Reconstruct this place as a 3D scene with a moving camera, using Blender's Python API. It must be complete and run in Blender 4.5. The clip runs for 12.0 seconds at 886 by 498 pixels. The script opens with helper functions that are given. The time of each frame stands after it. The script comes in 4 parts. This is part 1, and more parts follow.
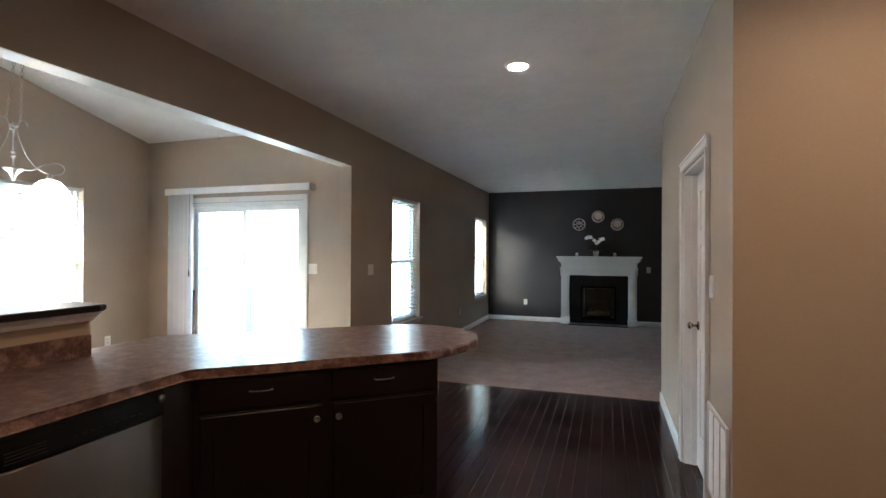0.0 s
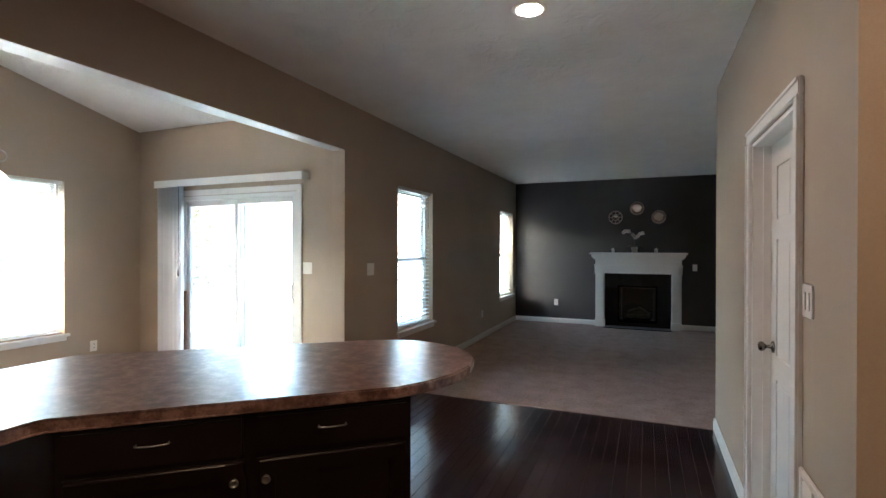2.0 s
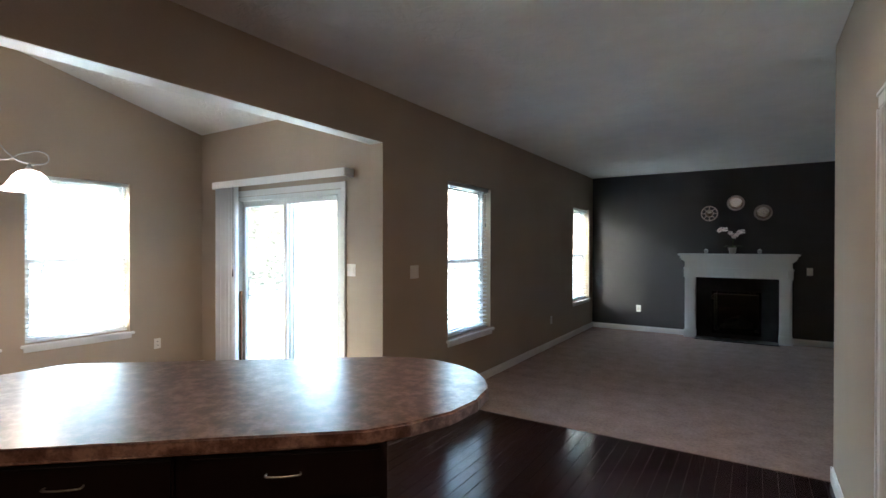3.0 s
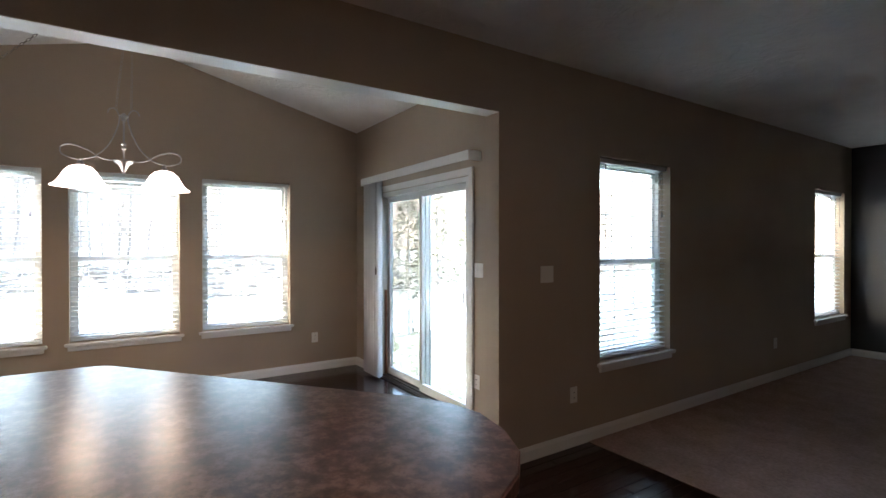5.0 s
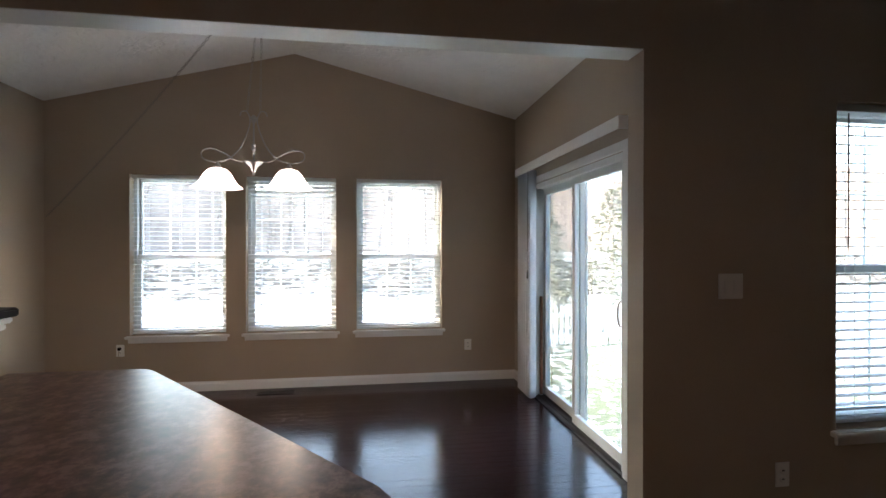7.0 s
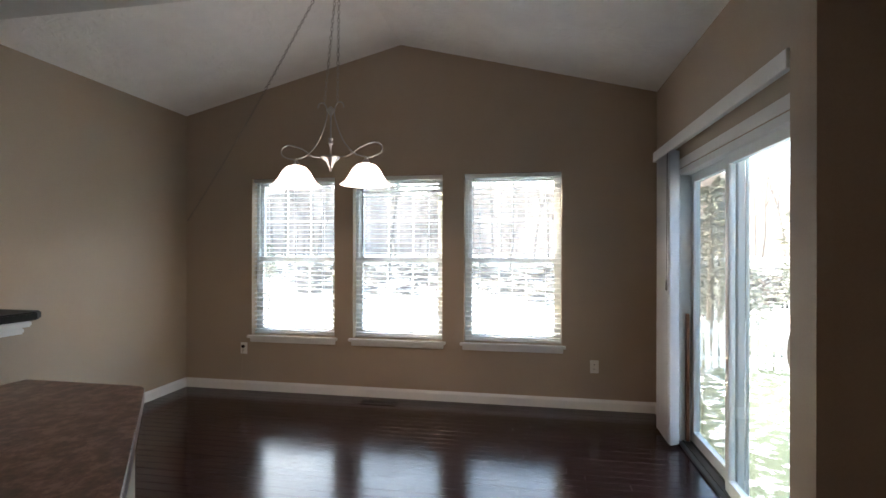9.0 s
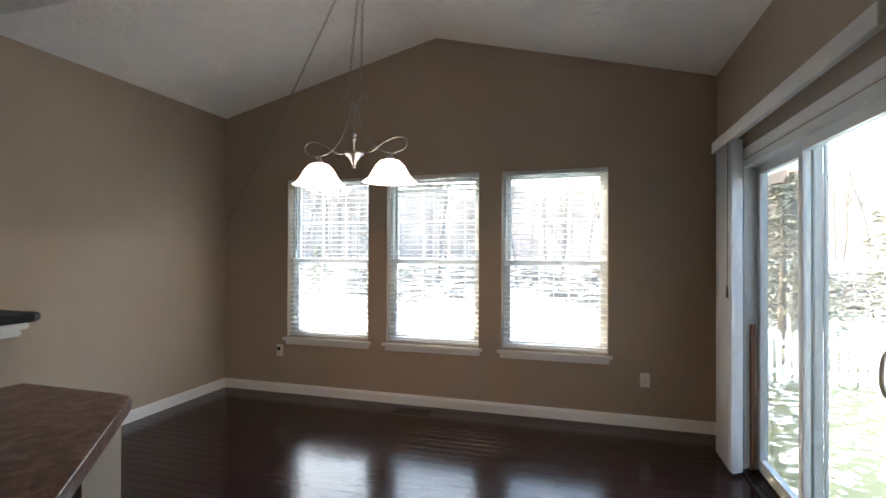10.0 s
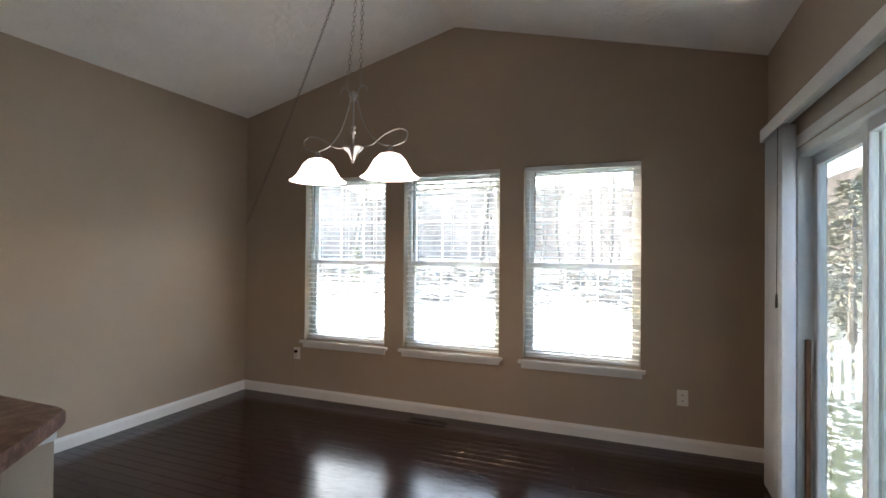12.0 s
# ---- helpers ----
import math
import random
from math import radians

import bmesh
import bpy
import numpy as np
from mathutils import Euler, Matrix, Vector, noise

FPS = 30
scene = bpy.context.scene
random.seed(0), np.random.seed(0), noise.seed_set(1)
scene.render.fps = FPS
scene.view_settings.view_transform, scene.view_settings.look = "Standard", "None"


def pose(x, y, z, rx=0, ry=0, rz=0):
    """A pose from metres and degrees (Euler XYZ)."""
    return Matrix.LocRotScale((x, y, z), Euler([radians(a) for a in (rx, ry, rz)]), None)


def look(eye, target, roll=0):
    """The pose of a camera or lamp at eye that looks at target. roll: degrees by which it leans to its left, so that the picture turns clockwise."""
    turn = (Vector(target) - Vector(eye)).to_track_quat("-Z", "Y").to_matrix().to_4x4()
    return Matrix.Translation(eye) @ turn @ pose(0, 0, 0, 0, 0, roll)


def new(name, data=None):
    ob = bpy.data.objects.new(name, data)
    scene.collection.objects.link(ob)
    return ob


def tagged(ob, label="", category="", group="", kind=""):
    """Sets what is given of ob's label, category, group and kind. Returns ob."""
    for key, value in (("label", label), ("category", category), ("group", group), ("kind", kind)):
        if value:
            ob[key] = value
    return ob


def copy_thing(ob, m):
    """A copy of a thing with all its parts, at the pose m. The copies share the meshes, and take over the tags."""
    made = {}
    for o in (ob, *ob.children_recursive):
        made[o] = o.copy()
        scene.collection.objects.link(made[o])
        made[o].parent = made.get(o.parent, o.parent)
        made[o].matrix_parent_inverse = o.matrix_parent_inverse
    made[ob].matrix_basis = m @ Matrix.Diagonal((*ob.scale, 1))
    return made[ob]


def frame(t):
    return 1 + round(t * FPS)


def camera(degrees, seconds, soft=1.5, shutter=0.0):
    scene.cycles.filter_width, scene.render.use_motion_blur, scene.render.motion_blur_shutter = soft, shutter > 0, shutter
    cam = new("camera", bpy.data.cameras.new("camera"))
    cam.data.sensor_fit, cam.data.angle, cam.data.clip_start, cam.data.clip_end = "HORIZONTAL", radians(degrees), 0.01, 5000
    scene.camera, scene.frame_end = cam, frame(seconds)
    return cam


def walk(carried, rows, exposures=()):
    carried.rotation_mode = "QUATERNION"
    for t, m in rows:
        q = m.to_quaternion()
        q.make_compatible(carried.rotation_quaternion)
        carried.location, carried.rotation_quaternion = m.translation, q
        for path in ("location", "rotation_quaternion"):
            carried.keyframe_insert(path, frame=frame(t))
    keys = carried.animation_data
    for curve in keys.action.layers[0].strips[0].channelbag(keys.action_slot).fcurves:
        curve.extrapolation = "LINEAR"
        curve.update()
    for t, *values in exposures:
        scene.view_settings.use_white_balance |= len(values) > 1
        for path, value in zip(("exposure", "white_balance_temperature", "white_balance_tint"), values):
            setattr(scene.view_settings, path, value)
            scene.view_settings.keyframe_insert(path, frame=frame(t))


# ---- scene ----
cam = camera(84.5, 12.0)
PATH = [
    (0, (0.001, 2.097, 1.458), (-0.637, 3.993, 1.468), 0.3),
    (0.5, (-0.041, 2.177, 1.456), (-0.674, 4.074, 1.461), 0.4),
    (1, (-0.064, 2.361, 1.459), (-0.701, 4.257, 1.457), 0.2),
    (1.5, (-0.031, 2.593, 1.471), (-0.696, 4.479, 1.466), 0.1),
    (2, (-0.004, 2.852, 1.468), (-0.776, 4.698, 1.46), 0.1),
    (2.5, (0.033, 3.124, 1.473), (-0.872, 4.907, 1.463), 0.0),
    (3, (0.088, 3.402, 1.479), (-0.99, 5.086, 1.469), 0.1),
    (5, (-0.006, 4.424, 1.456), (-1.678, 5.52, 1.441), 0.0),
    (5.5, (-0.109, 4.662, 1.454), (-1.886, 5.581, 1.44), 0.1),
    (6, (-0.209, 4.885, 1.447), (-2.086, 5.575, 1.436), 0.1),
    (6.5, (-0.31, 5.09, 1.455), (-2.252, 5.568, 1.444), 0.0),
    (7, (-0.422, 5.245, 1.437), (-2.4, 5.541, 1.427), -0.0),
    (9, (-1.027, 5.722, 1.433), (-2.996, 5.368, 1.435), 0.1),
    (9.5, (-1.169, 5.768, 1.425), (-3.114, 5.301, 1.434), 0.2),
    (10, (-1.281, 5.823, 1.425), (-3.2, 5.26, 1.437), 0.2),
    (10.5, (-1.399, 5.903, 1.425), (-3.291, 5.254, 1.439), 0.2),
    (11, (-1.486, 5.941, 1.417), (-3.365, 5.257, 1.431), 0.4),
    (11.5, (-1.557, 5.956, 1.418), (-3.423, 5.237, 1.437), 0.4),
    (12, (-1.602, 5.977, 1.423), (-3.459, 5.235, 1.442), 0.5),
]
EXPOSURES = [(0, 5.96, 6380, 16.5), (2.0, 5.88, 6450, 17), (3.1, 5.70, 6400, 17), (5.0, 4.80, 6650, 21.5), (7.0, 4.34, 6780, 23), (9.0, 4.36, 6950, 22.5), (12.0, 4.40, 6980, 22.5)]
walk(cam, [(t, look(eye, target, roll)) for t, eye, target, roll in PATH], EXPOSURES)

# ---- world and sun ----
world = bpy.data.worlds.new("overcast")
scene.world = world
world.use_nodes = True
wn = world.node_tree
wn.nodes.clear()
sky = wn.nodes.new("ShaderNodeTexSky")
sky.sky_type, sky.sun_disc = "NISHITA", False
sky.sun_elevation, sky.sun_rotation = radians(28), radians(200)
sky.air_density, sky.dust_density, sky.ozone_density = 1.0, 2.5, 1.0
bg = wn.nodes.new("ShaderNodeBackground")
bg.inputs["Strength"].default_value = 0.15
wo = wn.nodes.new("ShaderNodeOutputWorld")
wn.links.new(sky.outputs[0], bg.inputs["Color"])
wn.links.new(bg.outputs[0], wo.inputs["Surface"])

sun = new("sun", bpy.data.lights.new("sun", "SUN"))
sun.data.energy, sun.data.angle, sun.data.color = 1.3, radians(30), (1.0, 0.97, 0.94)
sun.matrix_world = look((4, -20, 12), (0, 0, 0))

# ceiling downlights: place, tuned watts; all after the first are unseen kitchen lights, assumed
CANS = [(-0.585, 5.43, 0.12), (-0.60, 3.1, 0.16), (1.05, 3.62, 0.17), (-0.60, 0.6, 0.18), (1.25, 0.6, 0.20)]
H = 2.735        # flat ceiling
GZ = -0.80       # yard


def lamp_disc(name, x, y, z, size, watts, colour, spread=180):
    l = new(name, bpy.data.lights.new(name, "AREA"))
    l.data.shape, l.data.size, l.data.energy, l.data.color = "DISK", size, watts, colour
    l.data.spread = radians(spread)
    l.matrix_world = pose(x, y, z)
    return l


for cx, cy, watts in CANS:
    lamp_disc("downlight_bulb", cx, cy, H - 0.030, 0.12, watts, (1.0, 0.66, 0.38), 165)
SHADE_W = 0.18


# ---- materials ----
def material(name, colour, rough=0.5, metal=0.0, spec=0.5, grain=None, bump=None, dark=0.85, second=None, rand=0.0, coat=0.0, rough_var=0.0):
    """grain: (scale, amount, stretch) of fine noise; second: the same, coarse; bump: (scale, height in m); rand: change by object."""
    m = bpy.data.materials.new(name)
    m.use_nodes = True
    nt = m.node_tree
    n, l = nt.nodes, nt.links
    b = n["Principled BSDF"]
    b.inputs["Roughness"].default_value, b.inputs["Metallic"].default_value = rough, metal
    b.inputs["Specular IOR Level"].default_value = spec
    b.inputs["Coat Weight"].default_value = coat
    b.inputs["Coat Roughness"].default_value = 0.12
    tc = n.new("ShaderNodeTexCoord")
    geo = n.new("ShaderNodeNewGeometry")
    last = None
    for k, spec_ in enumerate((grain, second)):
        if not spec_:
            continue
        scale, amount, stretch = spec_
        mp = n.new("ShaderNodeMapping")
        mp.inputs["Scale"].default_value = stretch
        l.new(geo.outputs["Position"], mp.inputs["Vector"])
        no = n.new("ShaderNodeTexNoise")
        no.inputs["Scale"].default_value, no.inputs["Detail"].default_value = scale, 5
        l.new(mp.outputs[0], no.inputs["Vector"])
        r = n.new("ShaderNodeMapRange")
        r.inputs["From Min"].default_value, r.inputs["From Max"].default_value = 0.3, 0.7
        r.inputs["To Min"].default_value, r.inputs["To Max"].default_value = 1 - amount, 1 + amount
        l.new(no.outputs["Fac"], r.inputs["Value"])
        if last is None:
            last = r.outputs[0]
        else:
            mu = n.new("ShaderNodeMath")
            mu.operation = "MULTIPLY"
            l.new(last, mu.inputs[0]), l.new(r.outputs[0], mu.inputs[1])
            last = mu.outputs[0]
    if rand:
        oi = n.new("ShaderNodeObjectInfo")
        add = n.new("ShaderNodeMath")
        add.operation = "ADD"
        l.new(oi.outputs["Random"], add.inputs[0]), l.new(geo.outputs["Random Per Island"], add.inputs[1])
        fr = n.new("ShaderNodeMath")
        fr.operation = "FRACT"
        l.new(add.outputs[0], fr.inputs[0])
        r = n.new("ShaderNodeMapRange")
        r.inputs["To Min"].default_value, r.inputs["To Max"].default_value = 1 - rand, 1 + rand
        l.new(fr.outputs[0], r.inputs["Value"])
        if last is None:
            last = r.outputs[0]
        else:
            mu = n.new("ShaderNodeMath")
            mu.operation = "MULTIPLY"
            l.new(last, mu.inputs[0]), l.new(r.outputs[0], mu.inputs[1])
            last = mu.outputs[0]
    if last is None:
        b.inputs["Base Color"].default_value = (*colour, 1)
    else:
        vm = n.new("ShaderNodeVectorMath")
        vm.operation = "SCALE"
        vm.inputs[0].default_value = colour
        l.new(last, vm.inputs["Scale"])
        l.new(vm.outputs[0], b.inputs["Base Color"])
    if rough_var:
        no = n.new("ShaderNodeTexNoise")
        no.inputs["Scale"].default_value, no.inputs["Detail"].default_value = 3.0, 4
        l.new(geo.outputs["Position"], no.inputs["Vector"])
        r = n.new("ShaderNodeMapRange")
        r.inputs["From Min"].default_value, r.inputs["From Max"].default_value = 0.3, 0.7
        r.inputs["To Min"].default_value, r.inputs["To Max"].default_value = rough - rough_var, rough + rough_var
        l.new(no.outputs["Fac"], r.inputs["Value"])
        l.new(r.outputs[0], b.inputs["Roughness"])
    if bump:
        no = n.new("ShaderNodeTexNoise")
        no.inputs["Scale"].default_value, no.inputs["Detail"].default_value = bump[0], 4
        l.new(geo.outputs["Position"], no.inputs["Vector"])
        bp = n.new("ShaderNodeBump")
        bp.inputs["Distance"].default_value = bump[1]
        l.new(no.outputs["Fac"], bp.inputs["Height"])
        l.new(bp.outputs[0], b.inputs["Normal"])
    return m


ONE = (1, 1, 1)
BEIGE = material("beige_wall_paint", (0.400, 0.318, 0.240), 0.62, grain=(140, 0.03, ONE), second=(1.3, 0.04, ONE), bump=(260, 0.0006))
ACCENT = material("charcoal_wall_paint", (0.045, 0.038, 0.037), 0.58, grain=(120, 0.06, ONE), second=(1.1, 0.10, ONE), bump=(240, 0.0008))
WHITE = material("white_trim_paint", (0.74, 0.73, 0.71), 0.38, grain=(40, 0.02, ONE), second=(2, 0.03, ONE), bump=(60, 0.0003))
VINYL = material("white_vinyl", (0.72, 0.74, 0.73), 0.32, grain=(30, 0.02, ONE))
PLATE = material("switch_plate_plastic", (0.78, 0.76, 0.72), 0.3)
OAK = material("dark_stained_floor_board", (0.023, 0.0106, 0.0103), 0.175, spec=0.5, grain=(14, 0.35, (6, 0.5, 1)), second=(2.2, 0.15, ONE), rand=0.30, bump=(25, 0.0002), rough_var=0.035)
# pale, so the gaps carry the glint of the bevelled board edges
GAP = material("board_gap", (0.075, 0.060, 0.052), 0.5)
CARPET = material("taupe_carpet", (0.36, 0.262, 0.225), 0.95, spec=0.1, grain=(45, 0.16, ONE), second=(5.5, 0.12, ONE), bump=(260, 0.003))
ESPRESSO = material("espresso_cabinet_wood", (0.0065, 0.0026, 0.0027), 0.30, spec=0.5, grain=(10, 0.25, (5, 5, 0.5)), second=(2, 0.1, ONE), bump=(40, 0.0003))
STEEL = material("brushed_stainless_steel", (0.50, 0.48, 0.46), 0.32, 1.0, grain=(12, 0.05, (1, 1, 40)), bump=None)
STEEL.node_tree.nodes["Principled BSDF"].inputs["Anisotropic"].default_value = 0.0
BLACK = material("black_plastic", (0.0055, 0.0055, 0.006), 0.22, spec=0.2, grain=(30, 0.1, ONE))
NICKEL = material("brushed_nickel", (0.40, 0.395, 0.39), 0.30, 1.0, grain=(90, 0.04, ONE))
GRANITE = material("black_laminate", (0.010, 0.0095, 0.010), 0.45, spec=0.2, grain=(200, 0.4, ONE))
MARBLE = material("black_slate_facing", (0.007, 0.007, 0.0075), 0.3, spec=0.25, grain=(9, 0.4, ONE))
SOOT = material("firebox_lining", (0.010, 0.0095, 0.0095), 0.8, grain=(20, 0.4, ONE))
LOG = material("ceramic_log", (0.07, 0.055, 0.048), 0.8, grain=(22, 0.5, ONE), bump=(40, 0.006))
BRONZE = material("dark_track_metal", (0.06, 0.055, 0.05), 0.4, 0.6)
STICK = material("brown_stained_wood", (0.22, 0.10, 0.05), 0.5, grain=(20, 0.25, (5, 5, 0.4)))
CERAMIC = material("grey_ceramic", (0.30, 0.28, 0.25), 0.4, grain=(30, 0.15, ONE))
PETAL = material("white_petal", (0.75, 0.72, 0.70), 0.6)
STEM = material("green_stem", (0.06, 0.09, 0.03), 0.6)
DISH = material("plate_rim_rose_grey", (0.42, 0.33, 0.29), 0.35, 0.3, grain=(25, 0.15, ONE))
MIRROR = material("plate_mirror", (0.46, 0.41, 0.37), 0.16, 1.0)
BARK = material("tree_bark", (0.18, 0.15, 0.125), 0.9, grain=(12, 0.35, (1, 1, 0.3)))
BRUSH = material("snow_dusted_brush", (0.095, 0.084, 0.077), 0.9, grain=(1.2, 0.5, ONE))
BRANCH = material("frosted_bark", (0.105, 0.092, 0.083), 0.9, grain=(3, 0.35, (1, 1, 0.3)))
NEEDLE = material("evergreen_needles", (0.185, 0.183, 0.138), 0.8, grain=(3, 0.4, ONE), rand=0.3)
FENCE = material("white_fence_vinyl", (0.78, 0.80, 0.80), 0.45, grain=(20, 0.03, ONE))
SIDING = material("exterior_siding", (0.55, 0.53, 0.48), 0.6, grain=(8, 0.06, ONE))
WOODS = material("distant_woods", (0.240, 0.186, 0.160), 0.95, grain=(0.5, 0.3, (1, 1, 0.3)), second=(2.5, 0.25, (1, 1, 0.3)))
KNOB = material("dark_satin_nickel", (0.26, 0.235, 0.21), 0.24, 1.0)
# darker chain: the swag's loss of light against the wall is in its colour
CORD = material("wall_blended_chain", (0.24, 0.215, 0.19), 0.5, 0.5)
CHAIN = material("dull_nickel_chain", (0.42, 0.40, 0.37), 0.4, 0.8)


def laminate():
    """Warm brown laminate mottled at two scales, with dark specks."""
    m = material("mottled_brown_laminate", (0.2, 0.1, 0.07), 0.29, grain=(10, 0.1, ONE))
    n, l = m.node_tree.nodes, m.node_tree.links
    b, geo = n["Principled BSDF"], n["Geometry"]
    ramp = n.new("ShaderNodeValToRGB")
    no = n.new("ShaderNodeTexNoise")
    no.inputs["Scale"].default_value, no.inputs["Detail"].default_value, no.inputs["Roughness"].default_value = 15, 9, 0.72
    l.new(geo.outputs["Position"], no.inputs["Vector"])
    e = ramp.color_ramp.elements
    e[0].position, e[0].color = 0.385, (0.064, 0.030, 0.023, 1)
    e[1].position, e[1].color = 0.60, (0.262, 0.163, 0.130, 1)
    mid = ramp.color_ramp.elements.new(0.49)
    mid.color = (0.135, 0.070, 0.055, 1)
    l.new(no.outputs["Fac"], ramp.inputs[0])
    sp = n.new("ShaderNodeTexNoise")
    sp.inputs["Scale"].default_value, sp.inputs["Detail"].default_value = 90, 3
    l.new(geo.outputs["Position"], sp.inputs["Vector"])
    r = n.new("ShaderNodeMapRange")
    r.inputs["From Min"].default_value, r.inputs["From Max"].default_value = 0.34, 0.46
    r.inputs["To Min"].default_value, r.inputs["To Max"].default_value = 0.70, 1.0
    l.new(sp.outputs["Fac"], r.inputs["Value"])
    vm = n.new("ShaderNodeVectorMath")
    vm.operation = "SCALE"
    l.new(ramp.outputs[0], vm.inputs[0]), l.new(r.outputs[0], vm.inputs["Scale"])
    l.new(vm.outputs[0], b.inputs["Base Color"])
    return m


def knockdown():
    """Ceiling paint over a coarse knockdown texture."""
    m = material("white_knockdown_ceiling", (0.88, 0.865, 0.84), 0.85, grain=(5, 0.03, ONE))
    n, l = m.node_tree.nodes, m.node_tree.links
    b, geo = n["Principled BSDF"], n["Geometry"]
    no = n.new("ShaderNodeTexNoise")
    no.inputs["Scale"].default_value, no.inputs["Detail"].default_value = 10, 3
    no.inputs["Distortion"].default_value = 1.2
    l.new(geo.outputs["Position"], no.inputs["Vector"])
    r = n.new("ShaderNodeMapRange")
    r.inputs["From Min"].default_value, r.inputs["From Max"].default_value = 0.43, 0.59
    l.new(no.outputs["Fac"], r.inputs["Value"])
    bp = n.new("ShaderNodeBump")
    bp.inputs["Distance"].default_value = 0.0026
    l.new(r.outputs[0], bp.inputs["Height"])
    l.new(bp.outputs[0], b.inputs["Normal"])
    return m


def snow_ground():
    """Thin snow with tufts of winter grass showing through."""
    m = material("snowy_grass", (0.7, 0.7, 0.7), 0.8)
    n, l = m.node_tree.nodes, m.node_tree.links
    b, geo = n["Principled BSDF"], n["Geometry"]
    no = n.new("ShaderNodeTexNoise")
    no.inputs["Scale"].default_value, no.inputs["Detail"].default_value, no.inputs["Roughness"].default_value = 6.0, 8, 0.66
    l.new(geo.outputs["Position"], no.inputs["Vector"])
    ramp = n.new("ShaderNodeValToRGB")
    e = ramp.color_ramp.elements
    away = n.new("ShaderNodeVectorMath")
    away.operation, away.inputs[1].default_value = "DISTANCE", (-6.5, 9.5, GZ)
    l.new(geo.outputs["Position"], away.inputs[0])
    thin = n.new("ShaderNodeMapRange")
    thin.inputs["From Min"].default_value, thin.inputs["From Max"].default_value = 3.0, 8.0
    thin.inputs["To Min"].default_value, thin.inputs["To Max"].default_value = -0.045, 0.006
    l.new(away.outputs["Value"], thin.inputs["Value"])
    cover = n.new("ShaderNodeMath")
    cover.operation = "ADD"
    l.new(no.outputs["Fac"], cover.inputs[0]), l.new(thin.outputs[0], cover.inputs[1])
    e[0].position, e[0].color = 0.475, (0.075, 0.09, 0.045, 1)
    e[1].position, e[1].color = 0.525, (0.72, 0.73, 0.74, 1)
    l.new(cover.outputs[0], ramp.inputs[0])
    l.new(ramp.outputs[0], b.inputs["Base Color"])
    bp = n.new("ShaderNodeBump")
    bp.inputs["Distance"].default_value = 0.04
    l.new(no.outputs["Fac"], bp.inputs["Height"])
    l.new(bp.outputs[0], b.inputs["Normal"])
    return m


def glass_material():
    m = bpy.data.materials.new("window_glass")
    m.use_nodes = True
    n, l = m.node_tree.nodes, m.node_tree.links
    n.clear()
    out = n.new("ShaderNodeOutputMaterial")
    mix, tr, gl, fr = n.new("ShaderNodeMixShader"), n.new("ShaderNodeBsdfTransparent"), n.new("ShaderNodeBsdfGlossy"), n.new("ShaderNodeLayerWeight")
    tr.inputs[0].default_value = (0.89, 0.955, 0.915, 1)
    gl.inputs["Roughness"].default_value = 0.02
    pw = n.new("ShaderNodeMath")
    pw.operation, pw.inputs[1].default_value = "POWER", 4.0
    r = n.new("ShaderNodeMapRange")
    r.inputs["To Min"].default_value, r.inputs["To Max"].default_value = 0.03, 0.6
    l.new(fr.outputs["Facing"], pw.inputs[0]), l.new(pw.outputs[0], r.inputs["Value"])
    l.new(r.outputs[0], mix.inputs[0]), l.new(tr.outputs[0], mix.inputs[1]), l.new(gl.outputs[0], mix.inputs[2])
    l.new(mix.outputs[0], out.inputs[0])
    return m


def thin_white(name, share, colour=(0.82, 0.82, 0.80)):
    """White plastic thin enough that some daylight comes through."""
    m = material(name, colour, 0.42, grain=(60, 0.03, (1, 0.1, 1)), rand=0.03)
    n, l = m.node_tree.nodes, m.node_tree.links
    mix, tr = n.new("ShaderNodeMixShader"), n.new("ShaderNodeBsdfTranslucent")
    tr.inputs[0].default_value = (0.85, 0.87, 0.88, 1)
    mix.inputs[0].default_value = share
    l.new(n["Principled BSDF"].outputs[0], mix.inputs[1]), l.new(tr.outputs[0], mix.inputs[2])
    l.new(mix.outputs[0], n["Material Output"].inputs[0])
    return m


def screen_material():
    """Fine grey mesh that lets most of the light through."""
    m = bpy.data.materials.new("insect_mesh")
    m.use_nodes = True
    n, l = m.node_tree.nodes, m.node_tree.links
    mix, tr = n.new("ShaderNodeMixShader"), n.new("ShaderNodeBsdfTransparent")
    b = n["Principled BSDF"]
    b.inputs["Base Color"].default_value, b.inputs["Roughness"].default_value = (0.05, 0.055, 0.055, 1), 0.6
    mix.inputs[0].default_value = 0.32
    l.new(tr.outputs[0], mix.inputs[1]), l.new(b.outputs[0], mix.inputs[2])
    l.new(mix.outputs[0], n["Material Output"].inputs[0])
    return m


def lit_glass(strength):
    """Frosted glass lit from inside by its bulb."""
    m = material("lit_frosted_glass", (0.8, 0.77, 0.72), 0.35)
    b = m.node_tree.nodes["Principled BSDF"]
    b.inputs["Emission Color"].default_value = (1.0, 0.90, 0.79, 1)
    b.inputs["Emission Strength"].default_value = strength
    return m


LAMINATE, CEILING, SNOW, GLASS, LIT, LAMP, MESH, SLAT, VANE, GRID = laminate(), knockdown(), snow_ground(), glass_material(), lit_glass(0.22), lit_glass(1.0), screen_material(), thin_white("blind_slat", 0.42), thin_white("vertical_vane", 0.38, (0.70, 0.70, 0.73)), thin_white("window_grid", 0.65)


